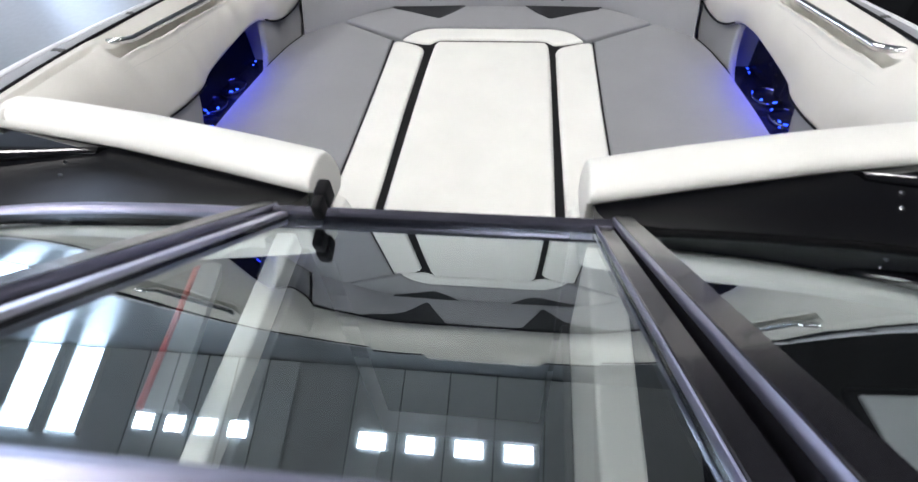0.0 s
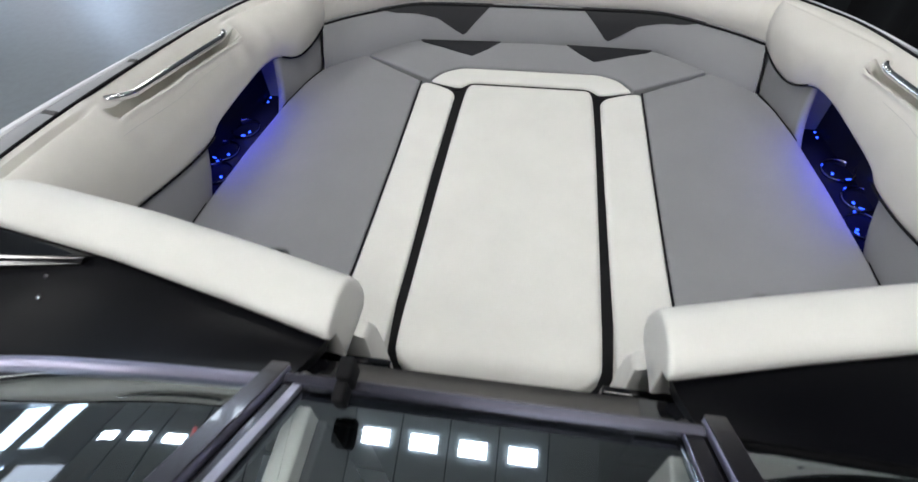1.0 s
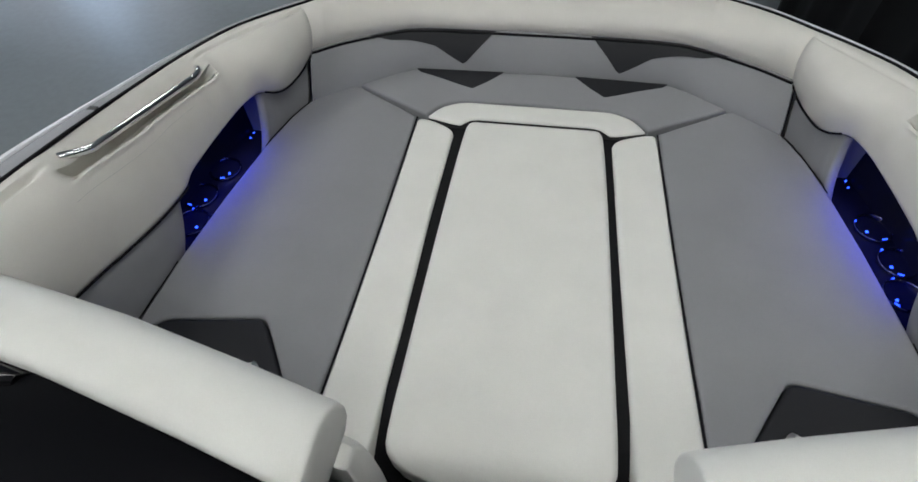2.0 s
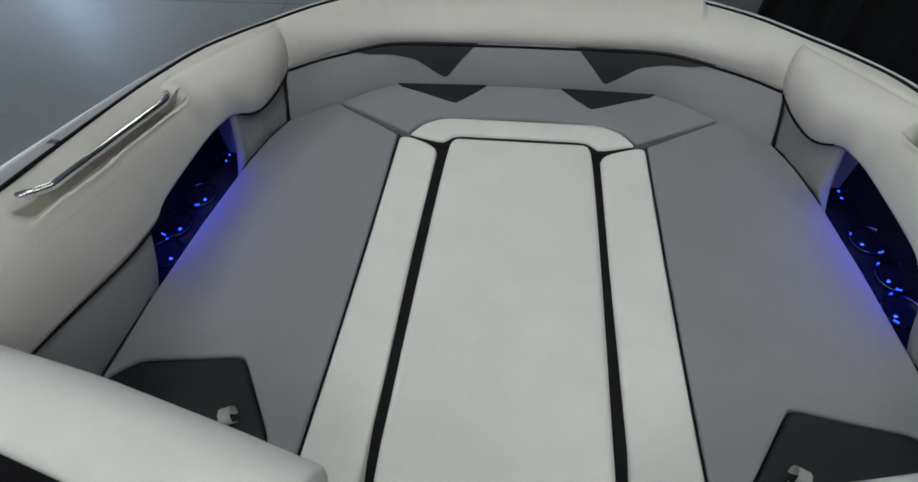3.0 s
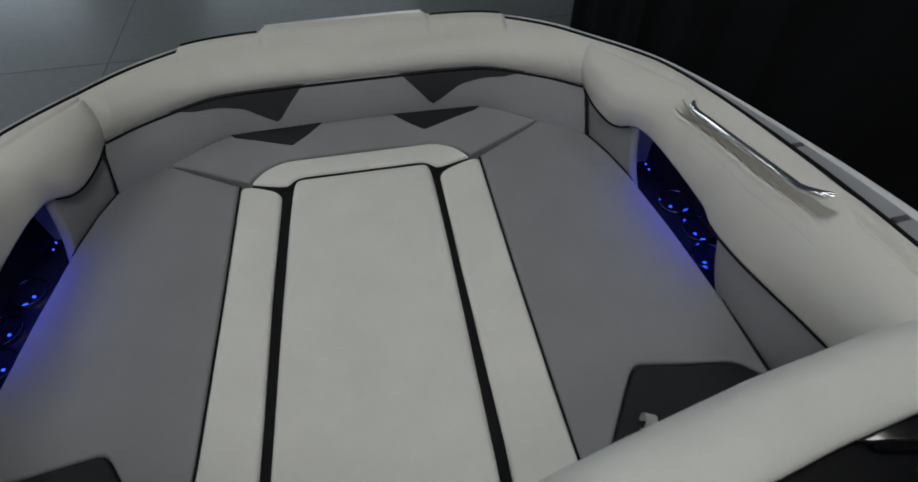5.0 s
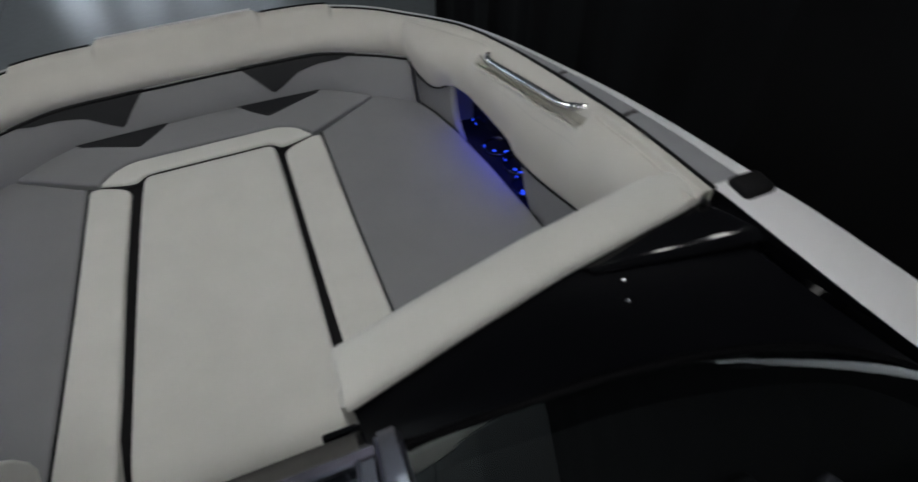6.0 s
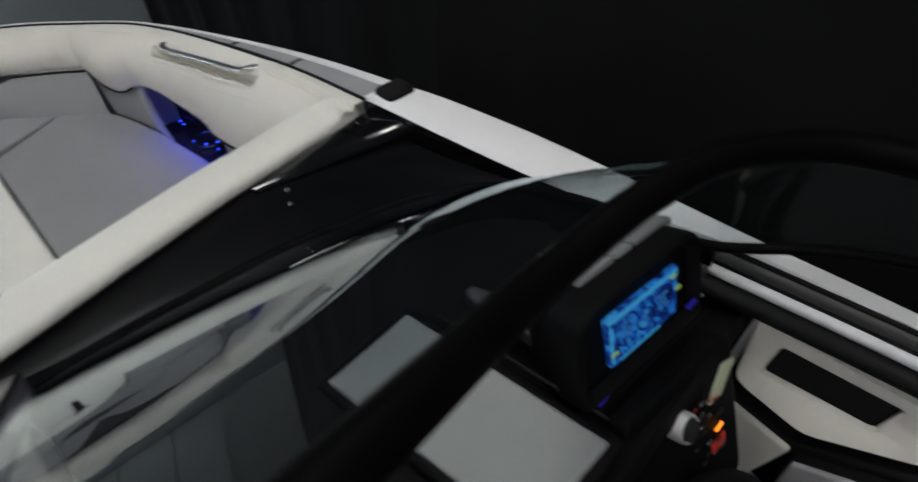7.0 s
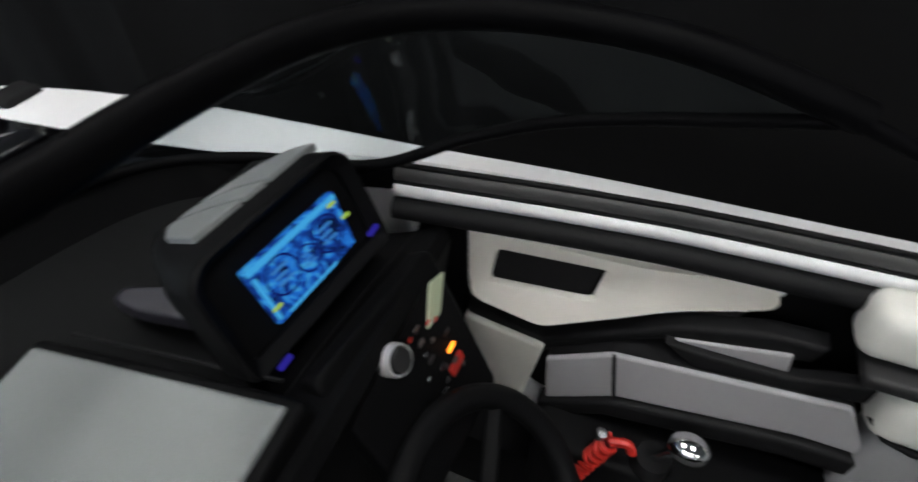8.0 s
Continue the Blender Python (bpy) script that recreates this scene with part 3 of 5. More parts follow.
def side_panels():
    crease = spline(CREASE[:8], 100)
    edge = spline([(x, y, 1.235) for x, y in CUSHION_EDGE], 100)

    def by_y(line, y):
        i = min(range(len(line)), key=lambda k: abs(line[k].y - y))
        return line[i]

    for s in (1, -1):
        for y0, y1, t0, t1, lab in ((1.00, 1.415, 1.00, 1.535, "grey vinyl side panel aft of the pocket"), (1.83, 2.035, 1.92, 2.135, "grey vinyl side panel forward of the pocket")):
            ob = thing("side_panel", lab, "upholstery panel", "bow side panels")
            rows = []
            for i in range(25):
                f = i / 24
                a, b = by_y(edge, y0 + (y1 - y0) * f), by_y(crease, t0 + (t1 - t0) * f)
                a = Vector((a.x + 0.008, y0 + (y1 - y0) * f, a.z - 0.04))
                b = Vector((b.x + 0.006, t0 + (t1 - t0) * f, b.z - 0.007))
                row = []
                for k in range(8):
                    p = a.lerp(b, k / 7)
                    ends = min(1, (1 - f if y0 > 1.5 else f) / 0.07)
                    p.x -= 0.010 * math.sin(math.pi * k / 7) * ends ** 0.5 - 0.012 * (1 - ends)
                    row.append((s * p.x, p.y, p.z))
                rows.append(row)
            fore, aft = [], []
            for w in (0.3, 0.6, 0.9, 1.2, 1.57):
                dx, dy = 0.016 * (1 - math.cos(w)), 0.011 * math.sin(w)
                aft.insert(0, [(x + s * dx, y - dy, z) for x, y, z in rows[0]])
                fore.append([(x + s * dx, y + dy, z) for x, y, z in rows[-1]])
            aft.insert(0, [(x + s * 0.006, y + 0.004, z) for x, y, z in aft[0]])
            fore.append([(x + s * 0.03, y, z) for x, y, z in fore[-1]])
            rows = (aft if y0 > 1.5 else []) + rows + (fore if y0 < 1.5 else [])
            part("panel_skin", grid(rows), GREY, ob)
            part("lower_welt", tube([(s * (by_y(edge, y0 + (y1 - y0) * f / 12).x + 0.003), y0 + (y1 - y0) * f / 12, 1.2400) for f in range(13)], 0.0017, 8), PIPING, ob, "black welt along the cushion")


side_panels()


def seat_cushion(s):
    ob = thing("bow_seat_cushion", "grey bow lounge cushion with white strip and charcoal corner patch", "cushion", "bow lounge cushions")
    patch = [(0.402, 1.05), (0.441, 1.143), (0.540, 1.292, 0.02), (0.647, 1.276), (0.753, 1.262, 0.02), (0.812, 1.212), (0.826, 1.05)]
    grey = [(0.345, 2.004), (0.352, 1.60), (0.361, 1.30), (0.367, 1.15), (0.371, 1.05), (0.400, 1.05), (0.4395, 1.1445), (0.538, 1.2945, 0.02), (0.647, 1.2785), (0.754, 1.2645, 0.02), (0.815, 1.214),
            (0.803, 1.42), (0.777, 1.63), (0.744, 1.83), (0.715, 1.95), (0.683, 2.03, 0.02), (0.640, 2.095, 0.02), (0.590, 2.132, 0.03), (0.545, 2.122)]
    d = 0.006 if s < 0 else -0.002
    white = [(0.340, 2.000, 0.02), (0.300, 1.994, 0.02), (0.238 + d, 1.968, 0.02), (0.219 + d, 1.945, 0.015), (0.226 + d * 1.6, 1.60), (0.232 + d, 1.30), (0.238 + d, 1.05), (0.367, 1.05), (0.357, 1.30), (0.348, 1.60)]
    part("grey_top", cushion(outline(flip(grey, s), 0.004), SEAT, 0.11, 0.007), GREY, ob)
    part("white_strip", cushion(outline(flip(white, s), 0.004), SEAT, 0.11, 0.008), WHITE, ob, "white vinyl strip")
    part("corner_patch", cushion(outline(flip(patch, s), 0.004), SEAT, 0.11, 0.006), CHARCOAL, ob, "charcoal vinyl corner patch")
    seam = spline([(s * 0.3425, 2.002, SEAT - 0.003), (s * 0.350, 1.60, SEAT - 0.003), (s * 0.359, 1.30, SEAT - 0.003), (s * 0.369, 1.05, SEAT - 0.003)], 20)
    part("piping", tube(seam, 0.0026, 8), PIPING, ob, "black welt")
    # white pull tab folded into a loop
    c = Vector((s * 0.517, 1.165, SEAT))
    axis = Vector((-s * 0.86, 0.30, 0.16)).normalized()
    e1 = Vector((s * 0.30, 0.86, 0.0)).normalized()
    e2 = axis.cross(e1) if axis.cross(e1).z > 0 else -axis.cross(e1)
    rows = []
    for k in range(25):
        w = radians(-65 + 300 * k / 24)
        p = c + Vector((0, 0, 0.014)) + e1 * 0.0165 * math.cos(w) + e2 * 0.0165 * math.sin(w)
        rows.append([p + axis * q for q in (-0.012, 0.0, 0.012)])
    bm = grid(rows)
    bmesh.ops.solidify(bm, geom=bm.faces[:], thickness=0.0025)
    part("pull_tab", bm, WHITE, ob, "small white pull loop")


for side in (1, -1):
    seat_cushion(side)


def front_cushion():
    ob = thing("bow_front_cushion", "grey bow tip cushion with charcoal wedges and white trapezoid", "cushion", "bow lounge cushions")
    half = [(0.318, 2.012), (0.282, 2.058, 0.02), (0.225, 2.086, 0.03), (0.0, 2.089)]
    rim = [(0.0, 2.232), (0.385, 2.222, 0.03), (0.450, 2.190, 0.02), (0.547, 2.124, 0.01)]
    tri = [(0.110, 2.2285), (0.150, 2.185), (0.198, 2.143, 0.006), (0.240, 2.158), (0.300, 2.182), (0.370, 2.206), (0.385, 2.220)]

    def lift(x, y, h):
        return (x, y, SEAT + 0.05 * (y - 2.0) + h)

    body = [(x, y, *r) for x, y, *r in half] + [(-x, y, *r) for x, y, *r in half[-2::-1]]
    outer = [(-x, y, *r) for x, y, *r in rim[::-1]] + rim[1:]
    part("grey_top", cushion(outline(body + outer, 0.003), 0, 0.11, 0.006, lift), GREY, ob)
    trap = [(0.314, 2.008, 0.01), (0.278, 2.054, 0.02), (0.223, 2.082, 0.03), (-0.223, 2.082, 0.03), (-0.278, 2.054, 0.02), (-0.314, 2.008, 0.01), (-0.235, 1.986, 0.01), (-0.212, 1.984, 0.006), (-0.188, 2.008, 0.01), (-0.165, 2.014, 0.01),
            (0.165, 2.014, 0.01), (0.188, 2.008, 0.01), (0.212, 1.984, 0.006), (0.235, 1.986, 0.01)]
    part("white_trapezoid", cushion(outline(trap, 0.004), 0, 0.10, 0.008, lift), WHITE, ob, "white vinyl trapezoid")
    for s in (1, -1):
        part("wedge_insert", cushion(outline(flip(tri, s), 0.003), 0, 0.004, 0.0008, lambda x, y, h: (x, y, lift(x, y, 0)[2] + 0.0022 + h)), CHARCOAL, ob, "charcoal vinyl wedge")


front_cushion()


def filler_cushion():
    ob = thing("centre_filler_cushion", "long white vinyl filler cushion in the walkthrough", "cushion", "bow lounge cushions")
    def width(y):
        w = 0.192 + 0.0235 * max(0.0, min(1.0, (1.985 - y) / 0.85)) ** 0.5
        if y > 1.982:
            w -= 0.022 * (1 - (1 - min(1, (y - 1.982) / 0.022) ** 2) ** 0.5)
        if y < 1.085:
            w *= max(0.02, 1 - ((1.085 - y) / 0.0775) ** 2.6) ** 0.5
        return w

    ys = [1.0076, 1.009, 1.012, 1.017, 1.024, 1.033, 1.045, 1.06, 1.075, 1.09] + [1.11 + 0.03 * k for k in range(29)] + [1.965, 1.978, 1.986, 1.993, 1.999, 2.003, 2.004]
    r = 0.014
    rows = []
    for y in ys:
        w = width(y)
        drop = 0.0
        if y < 1.17:
            t = (1.17 - y) / 0.163
            drop = 0.060 * (1 - (1 - min(1.0, t) ** 2.4) ** 0.5)
        if y > 1.990:
            drop = 0.014 * (1 - (1 - min(1.0, (y - 1.990) / 0.014) ** 2) ** 0.5)
        cx = -0.006 * max(0.0, min(1.0, (1.985 - y) / 0.88))
        row = [(-w, y, SEAT - 0.07 - drop * 0.3)]
        for k in range(7):
            q = k / 6 * math.pi / 2
            row.append((-w + min(r, w * 0.6) * (1 - math.cos(q)), y, SEAT - drop - r * (1 - math.sin(q))))
        for k in range(1, 8):
            x = -w + min(r, w * 0.6) + 2 * (w - min(r, w * 0.6)) * k / 8
            row.append((x, y, SEAT - drop))
        row += [(-x, yy, z) for x, yy, z in row[:8][::-1]]
        rows.append([(x + cx, yy, z) for x, yy, z in row])
    part("cushion_body", grid(rows, caps=True), WHITE, ob)


filler_cushion()


def console_pad(s):
    ob = thing("console_pad", "rounded white vinyl pad along the console edge", "pad", "console pads")
    line = even([(x, y, 0) for x, y in PAD_AFT[:-1]] + [(0.918, 1.041, 0)], 30)
    sec = [(0.018, 1.582), (0.007, 1.585), (0.000, 1.591), (0.0005, 1.599), (0.006, 1.606), (0.015, 1.610), (0.028, 1.612), (0.060, 1.611), (0.082, 1.605), (0.100, 1.594), (0.117, 1.572), (0.129, 1.545), (0.135, 1.518), (0.132, 1.497), (0.118, 1.486), (0.02, 1.500)]
    rows = []
    for i, p in enumerate(line):
        t = (line[min(i + 1, 29)] - line[max(i - 1, 0)]).normalized()
        n = Vector((-t.y, t.x, 0))
        cut = 0.26 * max(0.0, 1 - i / 7)
        rows.append([(s * (p.x + n.x * a + t.x * cut * a), p.y + n.y * a + t.y * cut * a, z) for a, z in sec])
    cap = []
    mid = (0.05, 1.555)
    for sh, out in ((0.50, 0.0100), (0.90, 0.0095), (0.955, 0.0080), (0.980, 0.0055), (0.993, 0.0022)):
        p = line[0]
        t = (line[1] - line[0]).normalized()
        n = Vector((-t.y, t.x, 0))
        cap.append([(s * (p.x + (n.x + 0.26 * t.x) * w - t.x * out), p.y + (n.y + 0.26 * t.y) * w - t.y * out, mid[1] + (z - mid[1]) * sh) for w, z in ((mid[0] + (a - mid[0]) * sh, z) for a, z in sec)])
    tail = []
    for sh, out in ((0.985, 0.004), (0.95, 0.009), (0.88, 0.014), (0.78, 0.0175), (0.6, 0.0195), (0.3, 0.0205)):
        p = line[-1]
        t = (line[-1] - line[-2]).normalized()
        n = Vector((-t.y, t.x, 0))
        tail.append([(s * (p.x + n.x * (mid[0] + (a - mid[0]) * sh) + t.x * out), p.y + n.y * (mid[0] + (a - mid[0]) * sh) + t.y * out, mid[1] + (z - mid[1]) * sh) for a, z in sec])
    part("pad_skin", grid(cap + rows + tail, close_v=True, caps=True), WHITE, ob)
    part("trim_strip", sweep([(s * p.x, p.y, 1.578) for p in line] if s > 0 else [(s * p.x, p.y, 1.578) for p in line][::-1], [(0.003, -0.006), (0.003, 0.004), (-0.006, 0.004), (-0.006, -0.006)]), RUBBER, ob, "black trim under the pad")
    # forward-facing lounge back below the pad
    back = thing("lounge_backrest", "white vinyl lounge backrest under the console pad", "backrest", "lounge backrests")
    rows = []
    for i, p in enumerate(line):
        t = (line[min(i + 1, 29)] - line[max(i - 1, 0)]).normalized()
        n = Vector((-t.y, t.x, 0))
        cut = 0.26 * max(0.0, 1 - i / 7)
        rows.append([(s * (p.x + n.x * a + t.x * cut * a), p.y + n.y * a + t.y * cut * a, z) for a, z in ((0.06, 1.496), (0.095, 1.490), (0.115, 1.44), (0.125, 1.36), (0.130, 1.25), (0.130, 1.15), (0.06, 1.15))])
    t = (line[1] - line[0]).normalized()
    for sh, out in ((0.985, 0.014), (0.94, 0.021), (0.86, 0.025), (0.70, 0.027)):
        mid2 = Vector((sum(p[0] for p in rows[-1 * len(line)]) / 7, sum(p[1] for p in rows[-1 * len(line)]) / 7, 0))
        rows.insert(0, [(mid2.x + (x - mid2.x) * sh - s * t.x * out, mid2.y + (y - mid2.y) * sh - t.y * out, 1.33 + (z - 1.33) * (0.5 + sh / 2)) for x, y, z in rows[-1 * len(line)]])
    part("back_skin", grid(rows, close_v=True, caps=True), WHITE, back)
    part("jamb_panel", box((min(s * 0.168, s * 0.40), 0.928, 1.15), (max(s * 0.168, s * 0.40), 0.942, 1.452), 0.004), GELBLACK, back, "glossy black panel closing the backrest end")


for side in (1, -1):
    console_pad(side)

# ---- bow fittings ----
def grab_handle(s):
    ob = thing("grab_handle", "polished steel grab handle on the white coaming", "handle", "bow grab handles")
    a, b = Vector((0.884, 1.492, 1.531)), Vector((0.830, 1.804, 1.487))
    pts = [(0.930, 1.425, 1.548), (0.905, 1.440, 1.547), a.lerp(b, -0.06), a.lerp(b, 0.04), a.lerp(b, 0.35), a.lerp(b, 0.68), a.lerp(b, 0.95), (0.829, 1.812, 1.492), (0.842, 1.826, 1.490), (0.865, 1.835, 1.480)]
    part("bar", tube([(s * p.x, p.y, p.z) for p in spline(even(pts, 26), 52)], 0.0088, 14), CHROME, ob)
    for p, r in (((0.918, 1.431, 1.546), 0.013), ((0.850, 1.830, 1.486), 0.012)):
        part("foot", disc((s * p[0], p[1], p[2] - 0.006), r, 0.008, look((0, 0, 0), (s * -0.7, 0.25 if p[1] < 1.6 else -0.6, 0.3)).to_3x3().to_4x4() @ pose(0, 0, 0, 180, 0, 0), 16), CHROME, ob, "polished mounting foot")


for side in (1, -1):
    grab_handle(side)


CUPSTEEL = material("dark_polished_steel", (0.42, 0.42, 0.45), 0.14, metal=1.0, vary=0.1)


def pocket(s):
    ob = thing("cup_pocket", "dark side pocket lit by blue courtesy light", "storage pocket", "bow side pockets")
    x1 = 0.945
    part("pocket_floor", sheet([[(s * 0.77, 1.38, 1.205), (s * x1, 1.38, 1.205)], [(s * 0.70, 1.96, 1.205), (s * 0.84, 1.96, 1.205)]], 0.01), LINER, ob, smooth=False)
    part("pocket_wall", sheet([[(s * (x - 0.010), y, 1.43), (s * x, y, 1.43)] for x, y in ((0.930, 1.36), (0.915, 1.55), (0.890, 1.75), (0.850, 1.92), (0.815, 2.0))], 0.24), LINER, ob, smooth=False)
    part("pocket_end", sheet([[(s * 0.835, 1.40, 1.35), (s * x1, 1.40, 1.35)], [(s * 0.835, 1.41, 1.35), (s * x1, 1.41, 1.35)]], 0.16), LINER, ob, smooth=False)
    part("pocket_end", sheet([[(s * 0.765, 1.930, 1.42), (s * 0.85, 1.930, 1.42)], [(s * 0.765, 1.942, 1.42), (s * 0.85, 1.942, 1.42)]], 0.23), GREY, ob, "grey vinyl end of the pocket", smooth=False)
    for x, y in ((0.850, 1.555), (0.868, 1.648), (0.845, 1.752)):
        cup = thing("cup_holder", "steel cup holder with a blue lit rim", "cup holder", "bow cup holders")
        part("rim", ring((s * x, y, 1.208), 0.040, 0.0445, 0.009), CUPSTEEL, cup)
        part("cup_floor", disc((s * x, y, 1.206), 0.040, 0.002), LINER, cup)
        part("led", disc((s * (x - 0.016), y - 0.012, 1.2085), 0.0034, 0.002, sides=10), BLUEGLOW, cup, "blue light point and rim glint")
        # short glowing arcs imitate glints of the blue light on the steel rim
        for k in range(2):
            w = 0.4 + 2.1 * k + y * 5.0
            span = (0.05, 0.13, 0.03)[k]
            part("led", tube([(s * x + 0.042 * math.cos(w + span * f), y + 0.042 * math.sin(w + span * f), 1.220) for f in (-1, -0.5, 0, 0.5, 1)], 0.0016, 6), BLUEGLOW, cup, "blue light point and rim glint")
    spot = thing("led_pair", "two small blue light points in the pocket", "led light", "pocket led lights")
    for dy in (-0.012, 0.012):
        part("led", disc((s * 0.830, 1.905 + dy, 1.2055), 0.0026, 0.002, sides=8), BLUEGLOW, spot)
    lamp = bpy.data.lights.new("blue_courtesy_light", "AREA")
    lamp.shape, lamp.size, lamp.size_y = "RECTANGLE", 0.40, 0.02
    lamp.color, lamp.energy = (0.02, 0.04, 1.0), BLUE
    lo = new("blue_courtesy_light", lamp)
    lo.matrix_world = BOAT @ look((s * 0.822, 1.62, 1.298), (s * 0.775, 1.61, 1.215)) @ pose(0, 0, 0, 0, 0, 0)


def pocket_end_light(s):
    lamp = bpy.data.lights.new("blue_courtesy_light", "AREA")
    lamp.shape, lamp.size, lamp.size_y = "RECTANGLE", 0.03, 0.05
    lamp.color, lamp.energy = (0.02, 0.04, 1.0), BLUE * 0.10
    lo = new("blue_courtesy_light", lamp)
    lo.matrix_world = BOAT @ look((s * 0.800, 1.775, 1.290), (s * 0.765, 1.90, 1.290))


for side in (1, -1):
    pocket(side)
    pocket_end_light(side)

# ---- windscreen ----
RAKE = radians(37.4)
TOP = [(0.0, 0.325, 1.992), (0.26, 0.330, 1.988), (0.47, 0.362, 1.930), (0.64, 0.395, 1.868), (0.80, 0.397, 1.858), (0.93, 0.370, 1.857), (1.03, 0.300, 1.855), (1.085, 0.180, 1.850), (1.110, 0.030, 1.832), (1.122, -0.14, 1.785)]
FOOT = [(0.0, 0.812, 1.622), (0.26, 0.812, 1.622), (0.44, 0.800, 1.634), (0.62, 0.782, 1.640), (0.80, 0.742, 1.638), (0.93, 0.670, 1.636), (1.00, 0.550, 1.636), (1.035, 0.380, 1.645), (1.085, 0.255, 1.690), (1.112, 0.12, 1.730), (1.122, -0.13, 1.780)]


def windscreen():
    ob = thing("windscreen", "dark-framed raked boat windscreen with clear panes", "windscreen")
    bar = [(-0.016, -0.014), (-0.012, -0.018), (0.012, -0.018), (0.016, -0.014), (0.016, 0.006), (0.010, 0.012), (-0.010, 0.012), (-0.016, 0.006)]
    # centre door pane
    w = 0.235
    foot, top = Vector((0, 0.815, 1.617)), Vector((0, 0.330, 1.617)) + Vector((0, 0, 0.485 * math.tan(RAKE)))
    rows = [[(x, foot.y + (top.y - foot.y) * f, foot.z + (top.z - foot.z) * f) for x in (-w, 0, w)] for f in (0, 0.5, 1)]
    pane = part("centre_pane", grid(rows), GLASS, ob, "clear centre windscreen pane", smooth=False)
    pane.visible_shadow = False
    part("door_sill", sweep([(-0.25, 0.816, 1.627), (0.25, 0.816, 1.627)], [(x * 0.55, z * 0.60) for x, z in bar]), SILL, ob, "satin lower door frame")
    n = Vector((0, math.sin(RAKE), math.cos(RAKE)))
    border = [foot - (top - foot).normalized() * d for d in (0.008, 0.040, 0.072)]
    part("black_border", sheet([[(-0.25, p.y, p.z), (0.25, p.y, p.z)] for p in border], 0.006), GELBLACK, ob, "glossy black border below the pane", smooth=False)
    part("lower_door_panel", box((-0.198, 0.838, 0.84), (0.198, 0.858, 1.572), 0.006), DASH, ob, "black lower door panel")
    part("door_header", sweep([(-0.25, top.y, top.z), (0.25, top.y, top.z)], bar), SATINEDGE, ob, "black upper door frame")
    for s in (1, -1):
        pull, bead = (0.020, 0.0) if s > 0 else (-0.012, 0.009)
        for x0, x1, hh in ((0.226, 0.2512, 0.009), (0.252, 0.284, 0.019)):
            rows = []
            for f in (-0.03, 0.0, 0.25, 0.5, 0.75, 1.0, 1.03):
                c = foot + (top - foot) * f
                n = Vector((0, math.sin(RAKE), math.cos(RAKE)))
                rows.append([(s * (x - pull * f * (1.0 if x0 < 0.25 else 0.5)), *(c + n * h)[1:]) for x, h in ((x0, -0.016), (x0, hh * 0.6), (x0 + 0.004, hh), (x1 - 0.004, hh), (x1, hh * 0.6), (x1, -0.016))])
            part("door_post", grid(rows, close_v=True, caps=True), FRAME, ob, "black upright between the panes")
        rows = []
        for f in (-0.02, 0.0, 0.25, 0.5, 0.75, 1.0, 1.02):
            c = foot + (top - foot) * f
            n = Vector((0, math.sin(RAKE), math.cos(RAKE)))
            rows.append([(s * (x - pull * f * 0.5), *(c + n * h)[1:]) for x, h in ((0.2515, 0.009), (0.2512, 0.013), (0.2525, 0.0165), (0.2545, 0.0180), (0.2565, 0.010))])
        part("post_edge", grid(rows, close_v=True, caps=True), SATINEDGE, ob, "satin inner edge of the upright")
        rows = []
        for f in (-0.02, 0.0, 0.25, 0.5, 0.75, 1.0, 1.02):
            c = foot + (top - foot) * f
            rows.append([(s * (x - pull * f), *(c + n * h)[1:]) for x, h in ((0.2255, 0.003), (0.2250, 0.007), (0.2262, 0.0092), (0.2276 + bead, 0.0096), (0.2282 + bead, 0.004))])
        # same bead on both sides; the port one is painted paler as if catching light
        part("post_edge", grid(rows, close_v=True, caps=True), SATINEDGE if s > 0 else SATINLIT, ob, "satin bead beside the pane")
        rows = []
        for f in (-0.02, 0.0, 0.25, 0.5, 0.75, 1.0, 1.02):
            c = foot + (top - foot) * f
            rows.append([(s * (x - pull * f * 0.5), *(c + n * h)[1:]) for x, h in ((0.2845, -0.014), (0.2865, -0.012), (0.2865, 0.008), (0.2850, 0.0125), (0.2835, 0.010))])
        part("post_edge", grid(rows, close_v=True, caps=True), SATINEDGE, ob, "satin outer edge of the upright")
        rise = {0.47: 0.055, 0.64: 0.060, 0.80: 0.025} if s < 0 else {}
        a, b = spline(FOOT[1:], 50), spline([(x, y, z + rise.get(x, 0.0)) for x, y, z in TOP[1:]], 50)
        rows = [[(s * (p.x + (q.x - p.x) * f), p.y + (q.y - p.y) * f + 0.010 * math.sin(math.pi * f), p.z + (q.z - p.z) * f + 0.006 * math.sin(math.pi * f)) for f in (k / 14 for k in range(15))] for p, q in zip(a, b)]
        rows = [[(r[0][0] + (s * 0.03 if i == 0 else 0), *r[0][1:])] + r[1:] for i, r in enumerate(rows)]
        wing = part("side_pane", grid(rows), SIDEGLASS, ob, "curved side windscreen pane")
        wing.visible_shadow = False
        part("top_rail", tube([(s * p.x, p.y, p.z) for p in b], 0.018, 12), RAILBLACK, ob, "black windscreen top rail")
